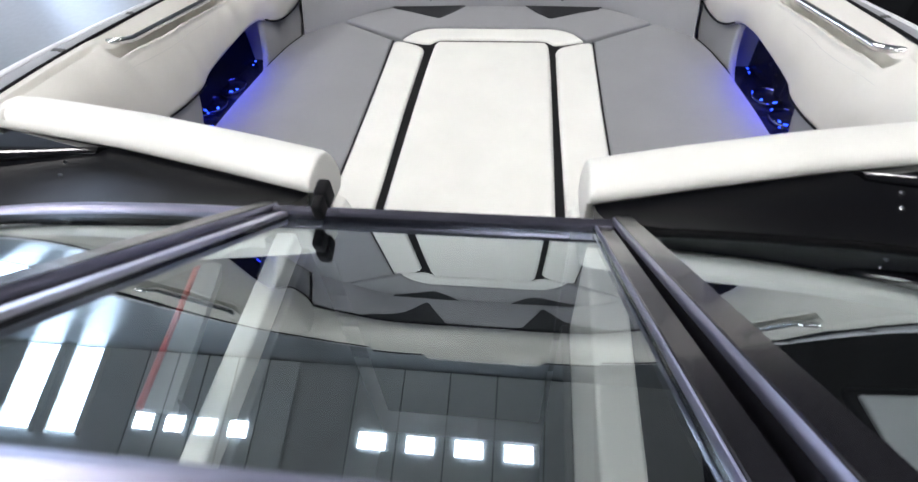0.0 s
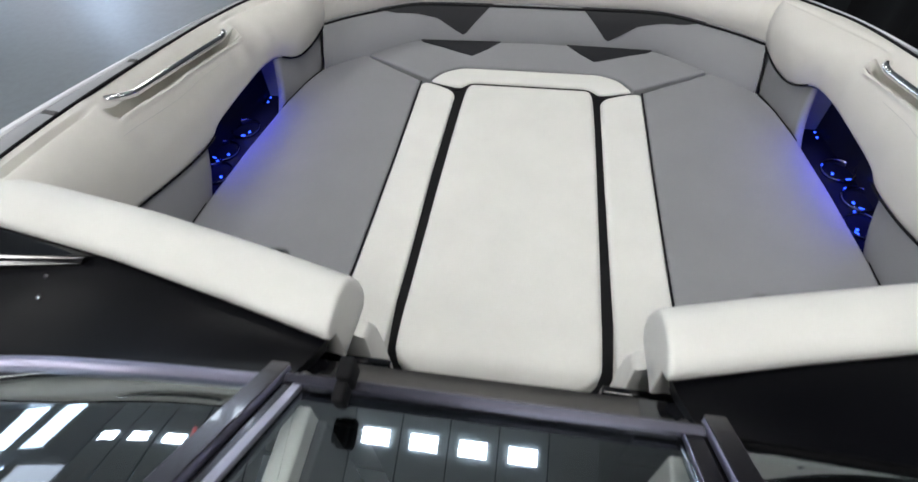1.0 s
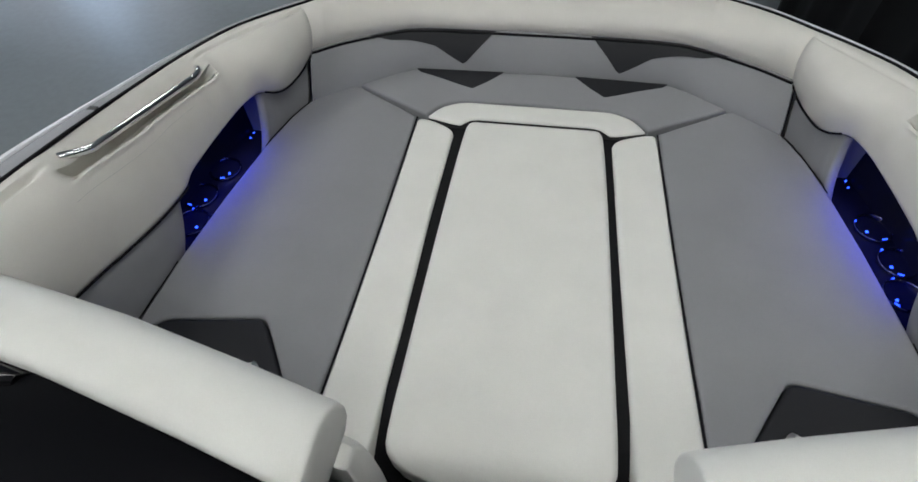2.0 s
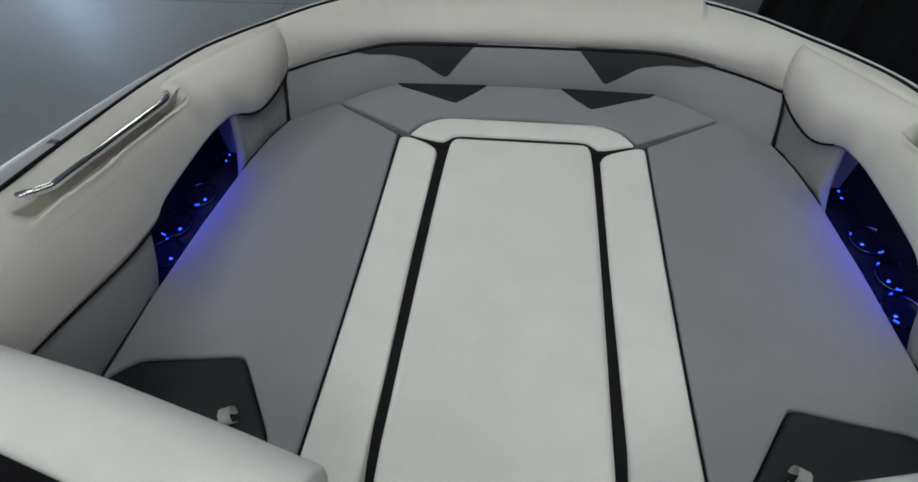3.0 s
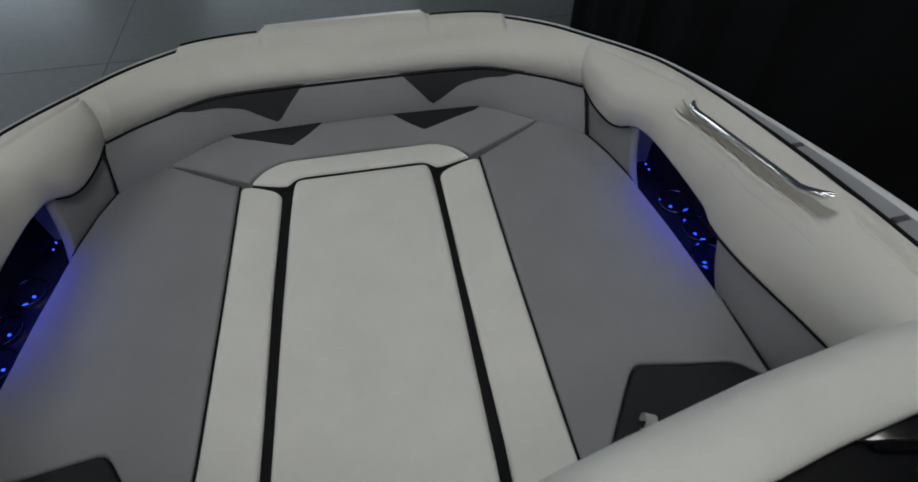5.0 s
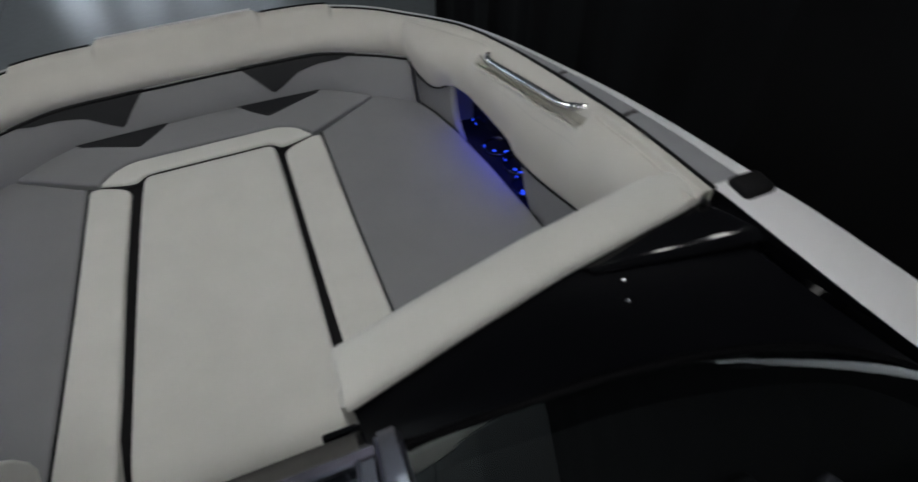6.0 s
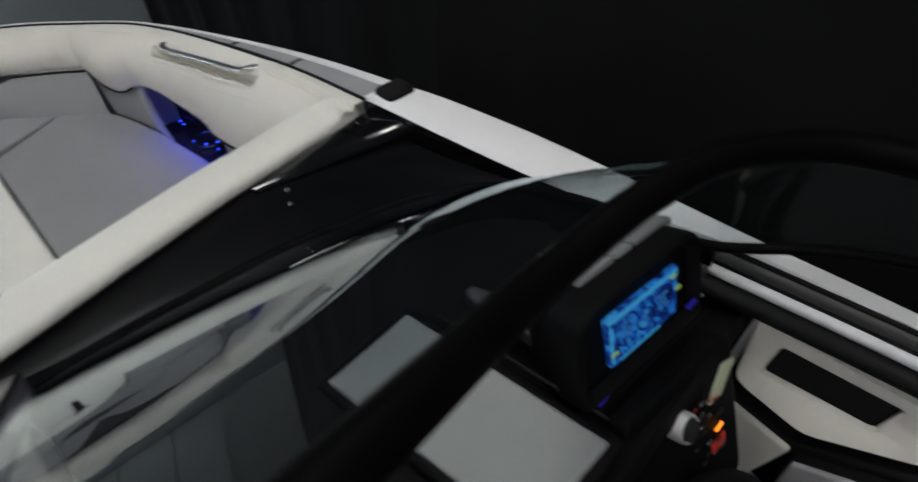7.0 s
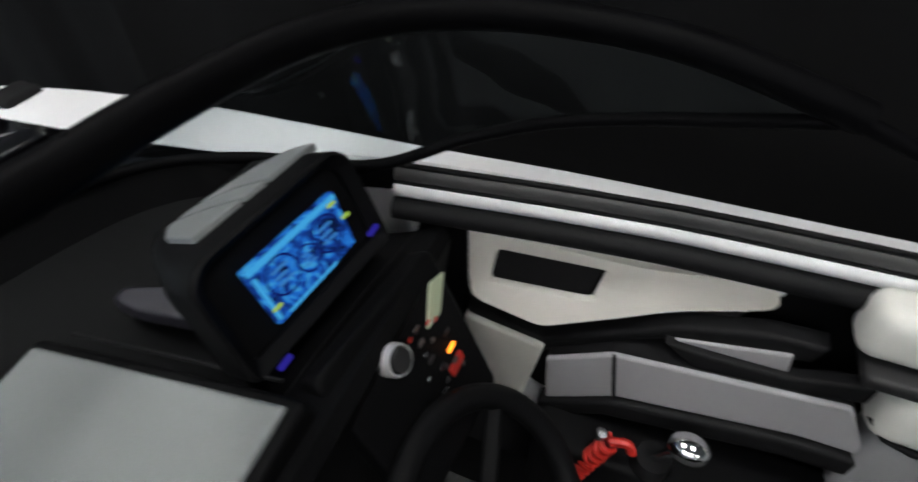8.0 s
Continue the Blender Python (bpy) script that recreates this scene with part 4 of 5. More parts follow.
        # same rail on both sides; the port tone is paler to carry its highlight
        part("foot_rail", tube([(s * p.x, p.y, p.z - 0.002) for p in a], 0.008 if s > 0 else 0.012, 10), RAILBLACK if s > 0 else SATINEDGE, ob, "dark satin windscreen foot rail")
        part("wing_brace", tube(spline([(s * 1.122, -0.13, 1.783), (s * 1.128, -0.26, 1.735), (s * 1.134, -0.40, 1.672), (s * 1.138, -0.50, 1.634)], 14), 0.009, 10), RAILBLACK, ob, "slim black windscreen brace")
    latch = thing("door_latch", "small black windscreen door latch", "latch")
    part("body", box((-0.172, 0.803, 1.648), (-0.153, 0.832, 1.684), 0.005), PIPING, latch)
    part("foot", box((-0.170, 0.778, 1.652), (-0.155, 0.803, 1.680), 0.004), PIPING, latch)


windscreen()

# ---- dashes and helm ----
def dash(s):
    ob = thing("dashboard", "black vinyl dashboard under the windscreen", "dashboard", "dashboards")
    a = spline([(x, y - 0.03, 1.575) for x, y in BASE[1:]], 30)
    lip = spline([(x, y - 0.004, 1.630) for x, y in BASE[1:]], 30)
    rows = []
    for i, p in enumerate(a):
        f = i / 30
        e = Vector((0.27 + 0.79 * f, 0.27 + 0.02 * f, 1.545))
        row = [(lip[i].x, lip[i].y, 1.630), (p.x, p.y, p.z)]
        for k in range(1, 7):
            q = p.lerp(e, k / 6)
            row.append((q.x, q.y, q.z - (0.045 if s > 0 else 0.02) * math.sin(math.pi * k / 6)))
        row += [(e.x, e.y - 0.012, e.z - 0.02), (e.x, e.y + 0.02, 1.30), (e.x, e.y + 0.08, 0.83)]
        rows.append([(s * x, y, z) for x, y, z in row])
    part("dash_top", grid([r[:9] for r in rows]), DASH, ob)
    part("dash_face", grid([[(x, y - 0.001, z) for x, y, z in r[8:]] for r in rows]), DASH, ob, "black lower dash face")
    part("dash_seam", tube([(r[6][0], r[6][1], r[6][2] + 0.0006) for r in rows], 0.0014, 6), PIPING, ob, "stitched dash seam")
    return ob


for side in (1, -1):
    dash(side)


def dash_strip():
    ob = thing("dash_trim_strip", "pale trim strip with a red edge on the dashboard", "trim strip")
    a, b = Vector((-0.378, 0.792, 1.556)), Vector((-0.276, 0.488, 1.660))
    w = Vector((0.034, 0.0, 0.0))
    rows = [[(p.x, p.y, p.z), (p.x + w.x * 0.5, p.y, p.z + 0.002), (p.x + w.x, p.y, p.z)] for p in (a.lerp(b, k / 6) for k in range(7))]
    part("strip", sheet(rows, 0.012), PANEL, ob)
    part("bracket", box((b.x + 0.004, b.y + 0.002, 1.535), (b.x + 0.030, b.y + 0.018, b.z - 0.008), 0.003), DASH, ob, "black end bracket")
    part("red_edge", tube([a.lerp(b, k / 6) + Vector((-0.003, 0, 0.001)) for k in range(7)], 0.0042, 8), RED, ob, "red edge line")


dash_strip()


def dash_lid():
    ob = thing("dash_pad", "light grey vinyl pad on the helm dashboard", "pad")
    A, B, C = Vector((0.682, 0.618, 1.570)), Vector((0.553, 0.620, 1.549)), Vector((0.724, 0.316, 1.580))
    u, v = B - A, C - A
    n = v.cross(u).normalized()
    n = n if n.z > 0 else -n
    part("pad_skin", cushion(outline([(-0.003, -0.004), (0.147, -0.004), (0.147, 0.304), (-0.003, 0.304)], 0.005), 0, 0.03, 0.005, lambda x, y, h: A + u * (x / 0.14) + v * (y / 0.3) + n * (h + 0.002)), PANEL, ob)
    part("edge_lip", tube([A + u * -0.20 + v * k + n * 0.001 for k in (0.1, 0.4, 0.7, 0.95)], 0.0026, 8), MOULDING, ob, "dark raised lip")
    part("surround", cushion(outline([(-0.017, -0.018), (0.161, -0.018), (0.161, 0.318), (-0.017, 0.318)], 0.012), 0, 0.05, 0.008, lambda x, y, h: A + u * (x / 0.14) + v * (y / 0.3) + n * (h - 0.006)), DASH, ob, "black surround")


dash_lid()


def helm_pod():
    ob = thing("helm_pod", "black helm instrument pod with a blue lit display", "instrument pod")
    a, b, c, d = Vector((0.794, 0.400, 1.678)), Vector((0.945, 0.388, 1.674)), Vector((0.930, 0.360, 1.609)), Vector((0.792, 0.374, 1.610))
    n = (b - a).cross(d - a).normalized()
    n = n if n.y < 0 else -n
    u, v = (b - a).normalized(), (a - d).normalized()
    mid = (a + b + c + d) / 4
    # hooded body
    front = [(-0.130, -0.075), (-0.125, 0.050), (-0.105, 0.068), (0.100, 0.072), (0.122, 0.052), (0.125, -0.075)]
    front = [(p.x, p.y) for p in rounded(front, 0.012, 3)]
    rows = [[mid + u * x + v * y + n * 0.012 for x, y in front], [mid + u * x + v * y + n * 0.016 for x, y in [(x * 0.97, y * 0.95) for x, y in front]], [mid + u * x * 0.86 + v * y * 0.80 + n * 0.002 for x, y in front], [mid + u * x * 0.86 + v * y * 0.80 - n * 0.004 for x, y in front]]
    rows = [[mid + u * (x * 0.80 + 0.018) + v * (y - 0.004) - n * 0.125 for x, y in front], [mid + u * x + v * y - n * 0.03 for x, y in front]] + rows
    part("pod_body", grid(rows, close_v=True, caps=True), DASH, ob)
    mid = mid + u * 0.006 - v * 0.006
    scr = [(-0.073, -0.043), (0.068, -0.039), (0.075, 0.034), (-0.076, 0.034)]
    sm = part("screen", slab(outline(scr, 0.003), lambda x, y, h: mid + u * x + v * y + n * (0.006 + h), 0.006, 0.001), SCREEN, ob, "glowing blue display")
    for x0, x1, y0, y1 in ((-0.074, 0.073, 0.024, 0.032), (-0.072, -0.066, -0.038, 0.020), (-0.056, 0.030, -0.041, -0.037)):
        part("header_bar", slab([(x0, y0), (x1, y0), (x1, y1), (x0, y1)], lambda X, Y, h: mid + u * X + v * Y + n * (0.0070 + h), 0.0005, 0.0001), CYANGLOW, sm, "cyan display border")
    for x, y, w in ((-0.038, 0.000, 0.024), (0.038, -0.002, 0.024), (0.0, -0.008, 0.017)):
        rows = []
        for r in (w, w * 0.88):
            rows.append([mid + u * (x + r * math.cos(k * 0.2244)) + v * (y + r * math.sin(k * 0.2244)) + n * 0.0072 for k in range(28)])
        part("gauge_ring", grid(rows, close_v=True), GAUGE, sm, "dial ring on the display")
        for k in range(3):
            yy = y - w * 0.4 + k * w * 0.35
            part("readout_bar", slab([(x - w * 0.5, yy), (x + w * (0.5 - 0.2 * (k % 2)), yy), (x + w * (0.5 - 0.2 * (k % 2)), yy + w * 0.16), (x - w * 0.5, yy + w * 0.16)], lambda X, Y, h: mid + u * X + v * Y + n * (0.0072 + h), 0.0005, 0.0001), GAUGELITE, sm, "unreadable readout bar")
    for x, y in ((-0.072, -0.026), (0.055, 0.020), (0.066, -0.004)):
        part("status_mark", slab([(x, y), (x + 0.014, y), (x + 0.014, y + 0.005), (x, y + 0.005)], lambda X, Y, h: mid + u * X + v * Y + n * (0.0074 + h), 0.0005, 0.0001), GAUGEYEL, sm, "yellow-green status mark")
    # light grey top pads
    def top_at(x, y, h):
        return mid + u * x + v * (0.0820 - 1.0 * (y - 0.036) ** 2 + h) - n * (y - 0.012)

    for shape in ([(-0.081, 0.036), (-0.0135, 0.036), (-0.029, 0.080), (-0.044, 0.133), (-0.052, 0.133, 0.006), (-0.080, 0.090, 0.006)],
                  [(-0.0085, 0.036), (0.0235, 0.036), (0.011, 0.080), (-0.011, 0.135), (-0.039, 0.134), (-0.024, 0.080)],
                  [(0.0285, 0.036), (0.110, 0.036), (0.102, 0.070, 0.01), (0.064, 0.112, 0.01), (-0.006, 0.135), (0.016, 0.080)]):
        part("top_pad", cushion(outline(shape, 0.003), 0, 0.010, 0.002, top_at), PANEL, ob, "light grey padded top")
    # small blue lit buttons below the display
    for p in ((0.775, 0.352, 1.566), (0.965, 0.344, 1.600)):
        part("button_light", box(Vector(p) - Vector((0.010, 0.003, 0.003)), Vector(p) + Vector((0.010, 0.003, 0.003)), 0.001), BUTTONBLUE, ob, "small blue lit button")
    # arm on the dash beside the pod
    part("pod_bracket", slab(outline([(0.766, 0.590), (0.786, 0.594), (0.850, 0.440), (0.790, 0.400), (0.764, 0.550)], 0.006), lambda x, y, h: (x, y, 1.576 + h), 0.022, 0.005), BRACKET, ob, "dark violet-grey bracket")


def display_material():
    """A lit display: cyan and blue with dark irregular picture areas."""
    m = glow("display_picture", (0.02, 0.2, 0.8), 0.58)
    nt = m.node_tree
    e = next(n for n in nt.nodes if n.type == "EMISSION")
    tc = nt.nodes.new("ShaderNodeTexCoord")
    noise = nt.nodes.new("ShaderNodeTexNoise")
    noise.inputs["Scale"].default_value = 48
    noise.inputs["Detail"].default_value = 4
    noise.inputs["Distortion"].default_value = 1.2
    nt.links.new(tc.outputs["Object"], noise.inputs["Vector"])
    ramp = nt.nodes.new("ShaderNodeValToRGB")
    stops = ((0.33, (0.004, 0.012, 0.06, 1)), (0.46, (0.010, 0.06, 0.35, 1)), (0.55, (0.02, 0.20, 0.75, 1)), (0.64, (0.06, 0.42, 0.80, 1)), (0.72, (0.02, 0.10, 0.50, 1)))
    ramp.color_ramp.elements[0].position, ramp.color_ramp.elements[0].color = stops[0]
    ramp.color_ramp.elements[1].position, ramp.color_ramp.elements[1].color = stops[-1]
    for p, c in stops[1:-1]:
        el = ramp.color_ramp.elements.new(p)
        el.color = c
    nt.links.new(noise.outputs["Fac"], ramp.inputs["Fac"])
    nt.links.new(ramp.outputs[0], e.inputs["Color"])
    return m


SCREEN = display_material()
CYANGLOW = glow("display_cyan", (0.06, 0.42, 0.85), 0.60)
GAUGE = glow("display_dark", (0.01, 0.03, 0.25), 0.35)
GAUGELITE = glow("display_light", (0.06, 0.30, 0.8), 0.45)
GAUGEYEL = glow("display_yellow", (0.45, 0.7, 0.10), 0.5)
BUTTONBLUE = glow("button_blue", (0.08, 0.06, 0.9), 0.2)
helm_pod()


def switch_panel():
    ob = thing("switch_panel", "black helm switch panel with a steel knob and lit switches", "switch panel")
    org, u, v = Vector((0.92, 0.250, 1.475)), Vector((1.0, -0.08, 0.0)).normalized(), Vector((0.0, 0.50, 0.866)).normalized()
    n = u.cross(v).normalized()
    n = n if n.y < 0 else -n
    v = n.cross(u) if n.cross(u).z > 0 else -n.cross(u)

    def at(x, y, h):
        return org + u * x + v * y + n * h

    part("face", slab(outline([(-0.16, -0.16), (0.06, -0.16), (0.085, 0.09), (-0.16, 0.10)], 0.02), lambda x, y, h: at(x, y, h), 0.03, 0.006), DASH, ob)
    turn = Matrix((u, v, n)).transposed().to_4x4()
    part("knob", ring(at(-0.069, 0.036, 0.0), 0.0165, 0.0215, 0.022, turn), SATIN, ob, "polished steel knob ring")
    part("knob_cap", disc(at(-0.069, 0.036, 0.0), 0.0165, 0.026, turn), RUBBER, ob)
    part("label_plate", slab(outline([(0.002, 0.012), (0.036, 0.010), (0.082, 0.046), (0.048, 0.054)], 0.004), lambda x, y, h: at(x, y, h + 0.003), 0.003, 0.001), LABEL, ob, "pale green unreadable label")
    part("lit_switch", box(at(0.020, -0.040, 0.0) - Vector((0.009, 0.003, 0.003)), at(0.020, -0.040, 0.003) + Vector((0.009, 0.003, 0.003)), 0.001), ORANGEGLOW, ob, "orange lit switch")
    for k, (x, y) in enumerate(((-0.012, 0.028), (-0.018, 0.010), (0.026, -0.016), (-0.012, -0.045), (0.012, -0.058), (-0.02, -0.020))):
        part("toggle", box(at(x, y, 0.0) - Vector((0.007, 0.004, 0.004)), at(x, y, 0.006) + Vector((0.007, 0.004, 0.004)), 0.002), (STEEL, DARKGREY, RUBBER)[k % 3], ob, "small toggle")
    rng = random.Random(4)
    for k in range(14):
        x, y = rng.uniform(-0.045, 0.030), rng.uniform(-0.085, 0.035)
        part("switch", box(at(x, y, 0.0) - Vector((0.004, 0.003, 0.003)), at(x, y, 0.004) + Vector((0.004, 0.003, 0.003)), 0.001), (STEEL, RUBBER, CHROME, RED)[k % 4] if k < 12 else DARKGREY, ob, "tiny switch")
    part("warning_tag", slab([(-0.005, -0.075), (0.03, -0.07), (0.03, -0.055), (-0.005, -0.06)], lambda x, y, h: at(x, y, h + 0.003), 0.003, 0.001), RED, ob, "red unreadable tag")


switch_panel()


def steering():
    ob = thing("steering_wheel", "black helm steering wheel with steel hub", "steering wheel")
    c, ax = Vector((0.780, 0.10, 1.35)), Vector((0, -0.70, 0.72)).normalized()
    u = Vector((1, 0, 0))
    v = ax.cross(u)
    part("rim", tube([c + u * 0.15 * math.cos(2 * math.pi * k / 40) + v * 0.15 * math.sin(2 * math.pi * k / 40) for k in range(40)], 0.018, 10, closed=True), DASH, ob)
    for w in (0.5, 2.64, 4.71):
        part("spoke", tube([c - ax * 0.02, c + (u * math.cos(w) + v * math.sin(w)) * 0.145], 0.012, 8, flat=0.6), DASH, ob)
    turn = Matrix((u, v, ax)).transposed().to_4x4()
    part("hub", disc(c - ax * 0.02, 0.035, 0.02, turn, dome=0.006), DASH, ob)
    part("hub_ring", ring(c, 0.020, 0.025, 0.004, turn), STEEL, ob)
    part("column", tube([c - ax * 0.02, c - ax * 0.14], 0.024, 12), DASH, ob)


steering()


def cockpit_side(s):
    """Side lining beside the helm: rails, padded panels, pocket, ledge."""
    ob = thing("cockpit_side_lining", "white and black padded cockpit side lining with a slot pocket", "side lining", "cockpit side linings")
    X = 1.10

    def wall(x0):
        return lambda y, z, h: (s * (x0 - h), y, z)

    def lean(y, z, h):
        """The upper panel leans outboard towards its top."""
        return (s * (X + (z - 1.455) * 0.30 - h), y, 1.460 + (z - 1.455) * 0.62)

    run = [(1.060, 0.36), (1.098, 0.10), (1.118, -0.12), (1.135, -0.60), (1.14, -1.6), (1.12, -2.95)]
    for off, z, r, flat, mt, nm in ((0.004, 1.6315, 0.004, 1.0, PIPING, "black_gasket"), (0.004, 1.617, 0.0075, 1.6, DARKGREY, "grey_band"), (0.001, 1.604, 0.004, 1.0, PIPING, "black_gasket"), (-0.002, 1.592, 0.0085, 1.25, GELWHITE, "white_strip"), (-0.012, 1.567, 0.0165, 1.0, MOULDING, "black_roll")):
        part(nm, tube([(s * (p.x + off), p.y, z) for p in spline([(x, y, 0) for x, y in run], 40)], r, 12, flat=flat), mt, ob)
    part("backing", box((min(s * 1.146, s * 1.162), -2.9, 0.85), (max(s * 1.146, s * 1.162), 0.40, 1.575), 0.004), DASH, ob)
    part("forward_backing", box((min(s * 1.112, s * 1.144), 0.274, 0.85), (max(s * 1.112, s * 1.144), 0.40, 1.575), 0.004), DASH, ob)
    part("middle_backing", box((min(s * 1.112, s * 1.144), -2.9, 0.85), (max(s * 1.112, s * 1.144), 0.272, 1.36), 0.004), DASH, ob)
    part("lower_backing", box((min(s * 1.012, s * 1.112), -2.9, 0.80), (max(s * 1.012, s * 1.112), 0.55, 1.02), 0.004), DASH, ob)
    panel = [(0.271, 1.520), (0.0, 1.540), (-0.158, 1.578, 0.008), (-0.170, 1.524, 0.008), (-0.059, 1.470, 0.03), (0.128, 1.334, 0.02), (0.249, 1.356, 0.02)]
    hole = [(0.219, 1.491), (0.055, 1.511), (0.066, 1.434), (0.223, 1.410)]
    # white upper panel built as a frame round its slot
    ring_out = even([Vector((*p, 0)) for p in rounded(panel, 0.008)], 72, True)
    cen = Vector((0.141, 1.462, 0))
    ring_in = []
    holep = [Vector((*p, 0)) for p in rounded(hole, 0.006)]
    for p in ring_out:
        best = min(even(holep, 160, True), key=lambda q: (q - cen).normalized().dot((p - cen).normalized()) * -1)
        ring_in.append(best)
    rows = []
    for f, h in ((0.0, -0.015), (0.0, 0.002), (0.06, 0.008), (0.5, 0.010), (0.94, 0.008), (1.0, 0.003), (1.0, -0.003)):
        rows.append([lean(a.x + (b.x - a.x) * f, a.y + (b.y - a.y) * f, h) for a, b in zip(ring_out, ring_in)])
    part("upper_panel", grid(rows, close_v=True), CREAM, ob, "cream padded panel round the slot")
    part("slot_back", slab([(0.26, 1.55), (0.02, 1.56), (0.02, 1.385), (0.26, 1.36)], lambda y, z, h: lean(y, z, h - 0.014), 0.004, 0.001), PIPING, ob, "black slot pocket")
    part("lower_panel", cushion(outline([(0.262, 1.338), (0.119, 1.318), (0.149, 1.108), (0.262, 1.140)], 0.01), 0, 0.02, 0.006, wall(1.070)), CREAM, ob, "cream padded panel")
    band = [(0.26, 1.352), (0.128, 1.328), (-0.059, 1.455, 0.03), (-0.165, 1.490), (-0.235, 1.495), (-0.225, 1.458), (-0.06, 1.424, 0.03), (0.0, 1.388), (0.125, 1.288), (0.26, 1.322)]
    part("black_moulding", cushion(outline(band, 0.006), 0, 0.03, 0.008, wall(1.080)), MOULDING, ob, "black moulding")
    part("ledge_panel", slab(outline([(-0.054, 1.430), (-0.200, 1.470), (-0.206, 1.432)], 0.003), wall(1.075), 0.02, 0.004), ARMPAD, ob, "grey inset")
    band = [(-0.045, 1.432), (-0.120, 1.431), (-0.206, 1.436), (-0.30, 1.470), (-0.30, 1.430), (-0.205, 1.405), (-0.10, 1.392)]
    part("black_moulding", cushion(outline(band, 0.006), 0, 0.02, 0.006, wall(1.064)), MOULDING, ob, "black moulding")
    arm = [(0.110, 1.318), (0.014, 1.384), (-0.284, 1.430), (-0.338, 1.338), (-0.254, 1.335), (-0.010, 1.279), (0.099, 1.201)]
    part("armrest_pad", cushion(outline(arm, 0.006), 0, 0.008, 0.004, wall(1.05)), ARMPAD, ob, "light grey armrest pad")
    part("armrest_core", slab(outline([(y, z - 0.003) for y, z in arm], 0.006), wall(1.0585), 0.054, 0.003), MOULDING, ob, "black armrest core")
    part("armrest_seam", tube([(s * 1.048, 0.012, 1.388), (s * 1.046, -0.008, 1.281)], 0.003, 6), PIPING, ob)
    band = [(0.11, 1.200), (0.0, 1.272, 0.02), (-0.25, 1.330, 0.03), (-0.36, 1.336), (-0.36, 1.290), (-0.25, 1.285), (0.0, 1.225), (0.11, 1.150)]
    part("black_moulding", cushion(outline(band, 0.006), 0, 0.03, 0.008, wall(1.040)), MOULDING, ob, "black moulding")
    part("control_ledge", box((min(s * 0.97, s * 1.10), -0.40, 1.02), (max(s * 0.97, s * 1.10), 0.10, 1.20), 0.015), DASH, ob, "black control ledge")


for side in (1, -1):
    cockpit_side(side)


def throttle():
    ob = thing("throttle_lever", "black throttle with polished steel knob and coiled red lanyard", "throttle")
    part("base", disc((1.00, -0.09, 1.20), 0.030, 0.03), PIPING, ob)
    part("lever", tube([(1.00, -0.09, 1.22), (0.998, -0.105, 1.26), (0.99, -0.12, 1.295)], 0.008, 10), STEEL, ob)
    bm = bmesh.new()
    bmesh.ops.create_uvsphere(bm, u_segments=18, v_segments=12, radius=0.025)
    bmesh.ops.scale(bm, vec=(1, 1.25, 0.85), verts=bm.verts)
    bmesh.ops.translate(bm, vec=(0.99, -0.123, 1.308), verts=bm.verts)
    part("knob", bm, CHROME, ob, "polished steel knob")
    key = thing("safety_lanyard", "coiled red safety lanyard with steel clip on the control ledge", "lanyard")
    coil = []
    for k in range(90):
        f = k / 89
        w = f * 2 * math.pi * 8
        c = Vector((0.985, -0.02, 1.255)).lerp(Vector((0.97, 0.02, 1.12)), f)
        coil.append(c + Vector((0.012 * math.cos(w), 0.012 * math.sin(w), 0)))
    part("coil", tube(coil, 0.0055, 6), RED, key)
    part("hook", tube(spline([(0.985, -0.02, 1.255), (0.987, -0.045, 1.262), (0.985, -0.055, 1.245)], 8), 0.008, 8), RED, key)
    part("clip", disc((0.99, -0.005, 1.250), 0.010, 0.016, dome=0.004), STEEL, key)


throttle()


def aft_pad():
    ob = thing("cockpit_bolster", "white vinyl cockpit coaming bolster with grey lower half", "bolster")
    part("upper", box((1.050, -1.4, 1.524), (1.116, -0.236, 1.604), 0.022), WHITE, ob)
    part("welt", box((1.030, -1.4, 1.500), (1.108, -0.255, 1.522), 0.008), RUBBER, ob, "black moulding under the upper half")
    part("middle", box((1.030, -1.4, 1.398), (1.110, -0.300, 1.499), 0.030), WHITE, ob, "rounded white vinyl pad")
    part("piping", tube([(1.036, -1.4, 1.402), (1.034, -0.36, 1.402), (1.036, -0.325, 1.412), (1.050, -0.304, 1.43)], 0.005, 8), PIPING, ob, "black welt")
    part("lower", box((1.036, -1.4, 1.24), (1.112, -0.325, 1.397), 0.018), GREY, ob, "grey vinyl lower pad")


aft_pad()

# ---- the hall ----
def room_thing(name, label, category="", group="", kind=""):
    return thing(name, label, category, group, kind, Matrix())


def solid(name, lo, hi, mat, label="", category="", kind="structure", bevel=0.0, group=""):
    ob = part(name, box(lo, hi, bevel), mat, None, smooth=False)
    return tagged(ob, label, category, group, kind)


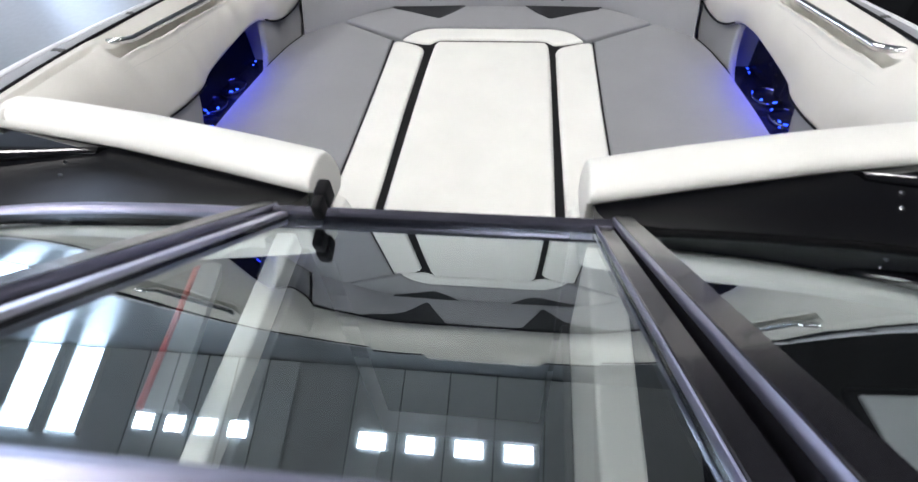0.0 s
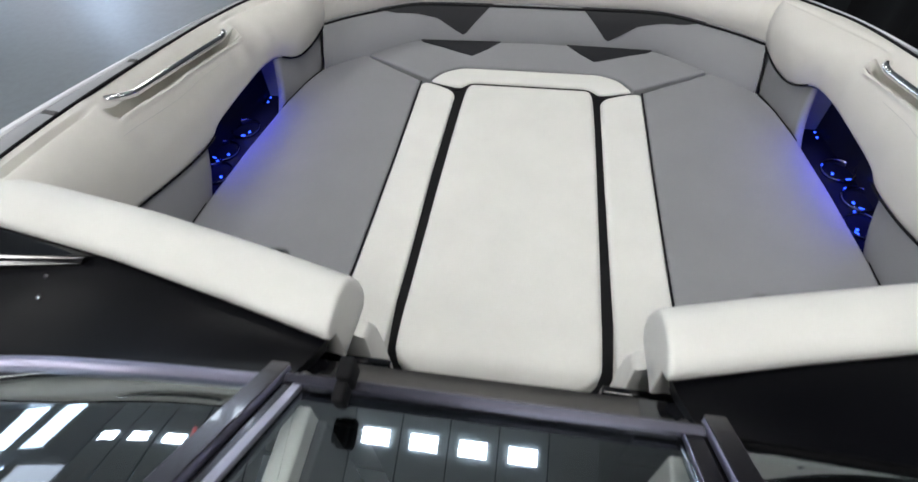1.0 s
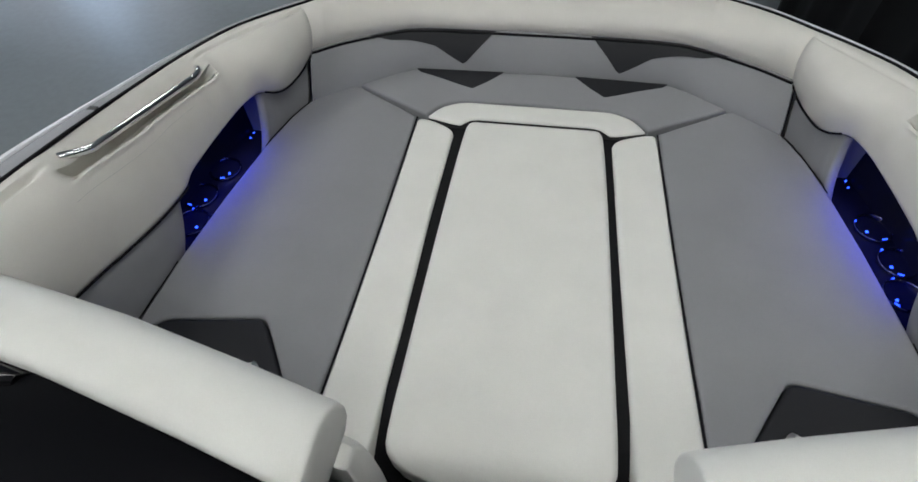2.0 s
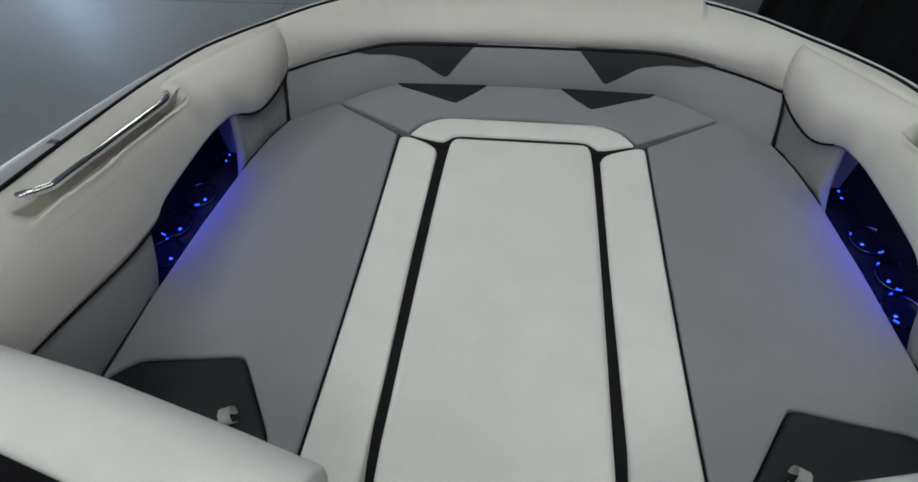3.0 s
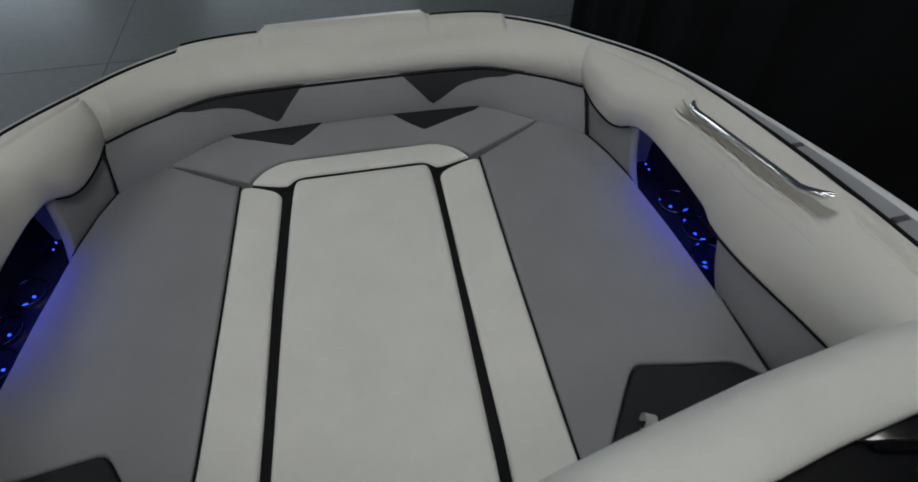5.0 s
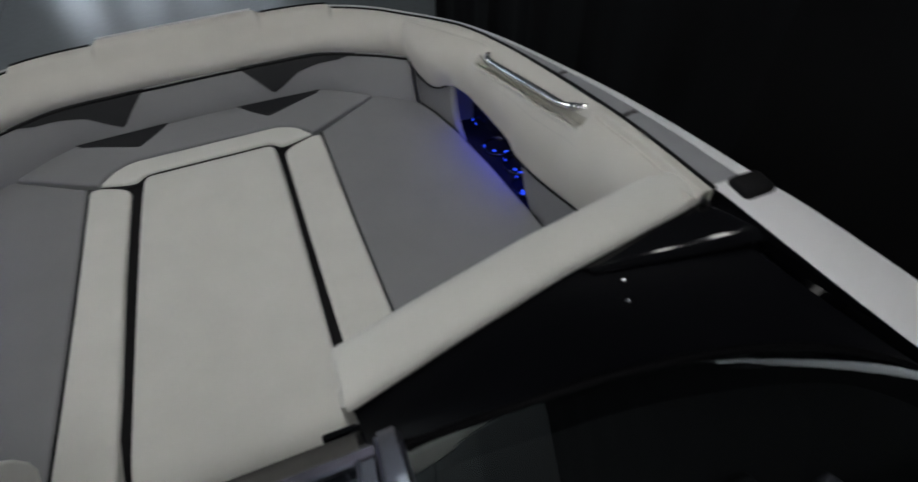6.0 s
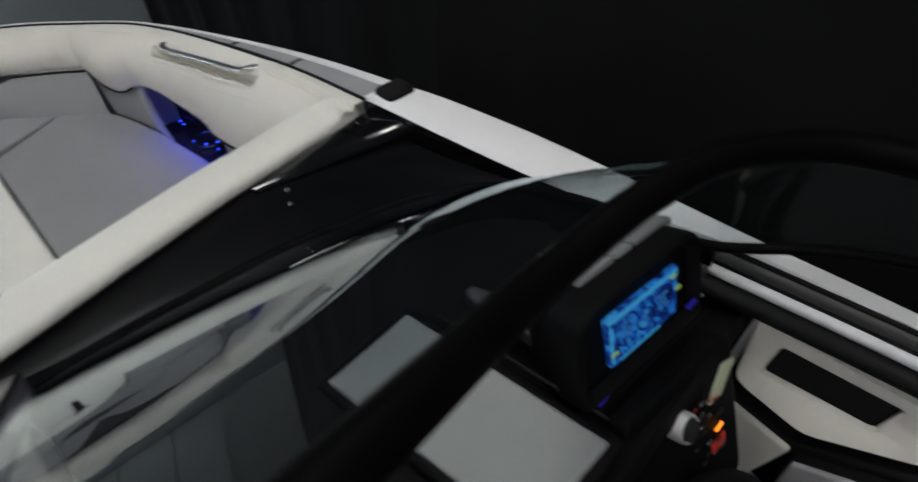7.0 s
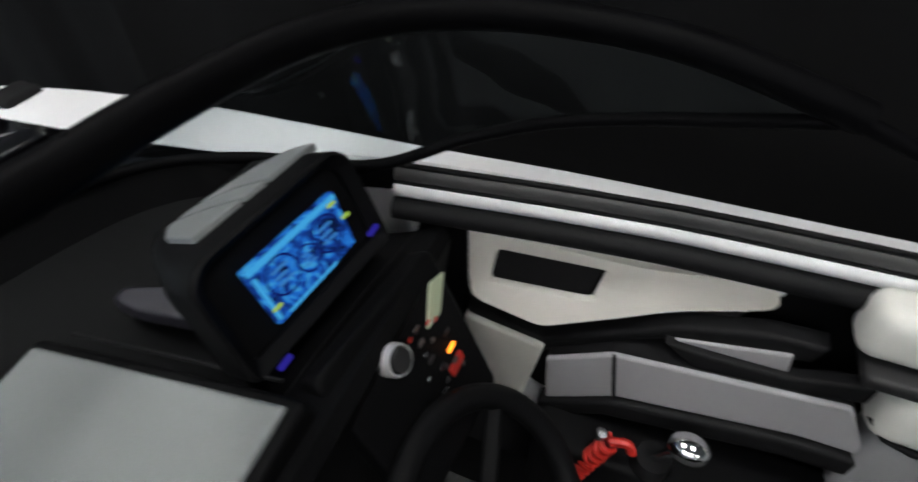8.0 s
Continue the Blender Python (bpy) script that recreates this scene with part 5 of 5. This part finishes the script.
NORTH = 10.2
solid("floor", (-20, -12, -0.2), (16, NORTH, 0.0), CONCRETE, "sealed grey concrete showroom floor", "floor")
for yy in (-6.0, -1.0, 4.93):
    solid("floor_joint", (-19.9, yy, -0.004), (15.9, yy + 0.012, 0.0015), JOINT, "saw-cut joint in the concrete floor", "floor joint")
for xx in (-12.0, -7.0, -2.0):
    solid("floor_joint", (xx, -11.9, -0.004), (xx + 0.012, NORTH - 0.1, 0.002), JOINT, "saw-cut joint in the concrete floor", "floor joint")
solid("ceiling", (-20, -12, 5.6), (16, NORTH, 5.8), CEIL, "painted hall ceiling", "ceiling")
solid("wall_north", (-20, NORTH, 0), (16, NORTH + 0.3, 5.6), WALL, "painted hall wall", "wall")
solid("wall_south", (-20, -12.3, 0), (16, -12, 5.6), WALL, "painted hall wall", "wall")
solid("wall_west", (-20.3, -12, 0), (-20, NORTH, 5.6), WALL, "painted hall wall", "wall")
solid("wall_east", (16, -12, 0), (16.3, NORTH, 5.6), DRAPE, "dark hall wall", "wall")


def drape():
    ob = room_thing("black_drape", "black cloth drape hung beside the boat", "drape")
    line = even([(1.60, -11.8, 0), (1.60, 4.6, 0), (1.75, 5.0, 0), (3.0, 5.3, 0), (15.9, 6.2, 0)], 420)
    for j in range(0, 419, 20):
        rows = []
        for i in range(j, min(j + 21, 420)):
            p = line[i]
            d = 0.02 * math.sin(i * 0.9) + 0.01 * math.sin(i * 2.3)
            rows.append([(p.x + d, p.y + d, 0.01), (p.x + d * 0.9, p.y + d, 0.8), (p.x + d * 0.8, p.y + d, 1.6), (p.x + d * 0.5, p.y, 2.32)])
        part("cloth_panel", grid(rows), DRAPE, ob)


drape()


def ceiling_light(x, y):
    ob = room_thing("ceiling_light", "white rectangular hanging light panel", "ceiling light", "ceiling light panels")
    part("frame", box((x - 0.64, y - 0.34, 5.06), (x + 0.64, y + 0.34, 5.12), 0.01), COLUMN, ob, smooth=False)
    part("diffuser", box((x - 0.60, y - 0.30, 5.045), (x + 0.60, y + 0.30, 5.058)), LAMP, ob, "glowing diffuser", smooth=False)
    part("hanger", tube([(x, y, 5.12), (x, y, 5.6)], 0.01, 6), STEEL, ob)


def strip_light(x, y):
    ob = room_thing("strip_light", "slim white hanging strip light", "strip light", "strip lights")
    part("housing", box((x - 0.09, y - 0.80, 5.06), (x + 0.09, y + 0.80, 5.11), 0.01), COLUMN, ob, smooth=False)
    part("diffuser", box((x - 0.07, y - 0.78, 5.045), (x + 0.07, y + 0.78, 5.058)), LAMP, ob, "glowing diffuser", smooth=False)
    part("hanger", tube([(x, y, 5.11), (x, y, 5.6)], 0.01, 6), STEEL, ob)


for yy in (-1.0, 1.4):
    for xx in (-7.0, -3.2, 0.4):
        ceiling_light(xx, yy)
# unseen extra row, added to brighten the north wall and its doors
for xx in (-6.5, -2.6):
    ceiling_light(xx, 5.6)
for xx in (-7.0, -3.2):
    ceiling_light(xx, -3.7)
for xx in (2.40, 2.90):
    strip_light(xx, 2.5)


def hall_door(x0, step):
    """A steel door of upright leaves, each with one small bright window at eye height."""
    ob = room_thing("hall_door", "grey steel hall door with a row of bright windows", "door", "hall doors")
    for k in range(5):
        a = x0 + step * (k - 0.5) + step * 0.5
        part("leaf", box((a + 0.012, NORTH - 0.10, 0.02), (a + step - 0.012, NORTH - 0.02, 4.2), 0.008), DOOR, ob, smooth=False)
        part("door_post", box((a - 0.013, NORTH - 0.12, 0.0), (a + 0.013, NORTH - 0.102, 4.2), 0.006), DOORPOST, ob, "dark upright at the leaf seam", smooth=False)
        if k < 4:
            c = x0 + step * k + step * 0.5
            part("door_window", box((c - step * 0.28, NORTH - 0.125, 1.18), (c + step * 0.28, NORTH - 0.105, 1.45)), WINDOWGLOW, ob, "small bright door window", smooth=False)


hall_door(-2.67, 0.864)
hall_door(-6.89, 0.612)


def window(x0, x1, z0, z1, light=WINDOWGLOW):
    ob = room_thing("window_1", "tall bright window strip", "window", "hall windows", "structure")
    part("pane", box((x0, NORTH - 0.07, z0), (x1, NORTH - 0.03, z1)), light, ob, smooth=False)
    for a, b in ((x0 - 0.06, x0), (x1, x1 + 0.06)):
        part("window_frame", box((a, NORTH - 0.12, z0 - 0.06), (b, NORTH - 0.01, z1 + 0.06), 0.01), COLUMN, ob, smooth=False)


window(-9.50, -8.82, 0.04, 1.62, TALLWINDOW)
window(-8.47, -7.87, 0.04, 1.62, TALLWINDOW)
window(-12.1, -11.2, 0.05, 2.0, TALLWINDOW)
window(-13.7, -12.8, 0.05, 2.0, TALLWINDOW)
window(-16.0, -14.7, 0.05, 2.2, TALLWINDOW)
HAZE = glow("hazy_high_window", (0.80, 0.86, 1.0), 3.0)
CLEAR = glow("clear_high_window", (0.62, 0.76, 1.0), 8.0)
for a, light in ((-11.2, HAZE), (-9.6, CLEAR), (-8.0, HAZE), (-6.4, HAZE)):
    window(a, a + 1.3, 2.25, 3.5, light)
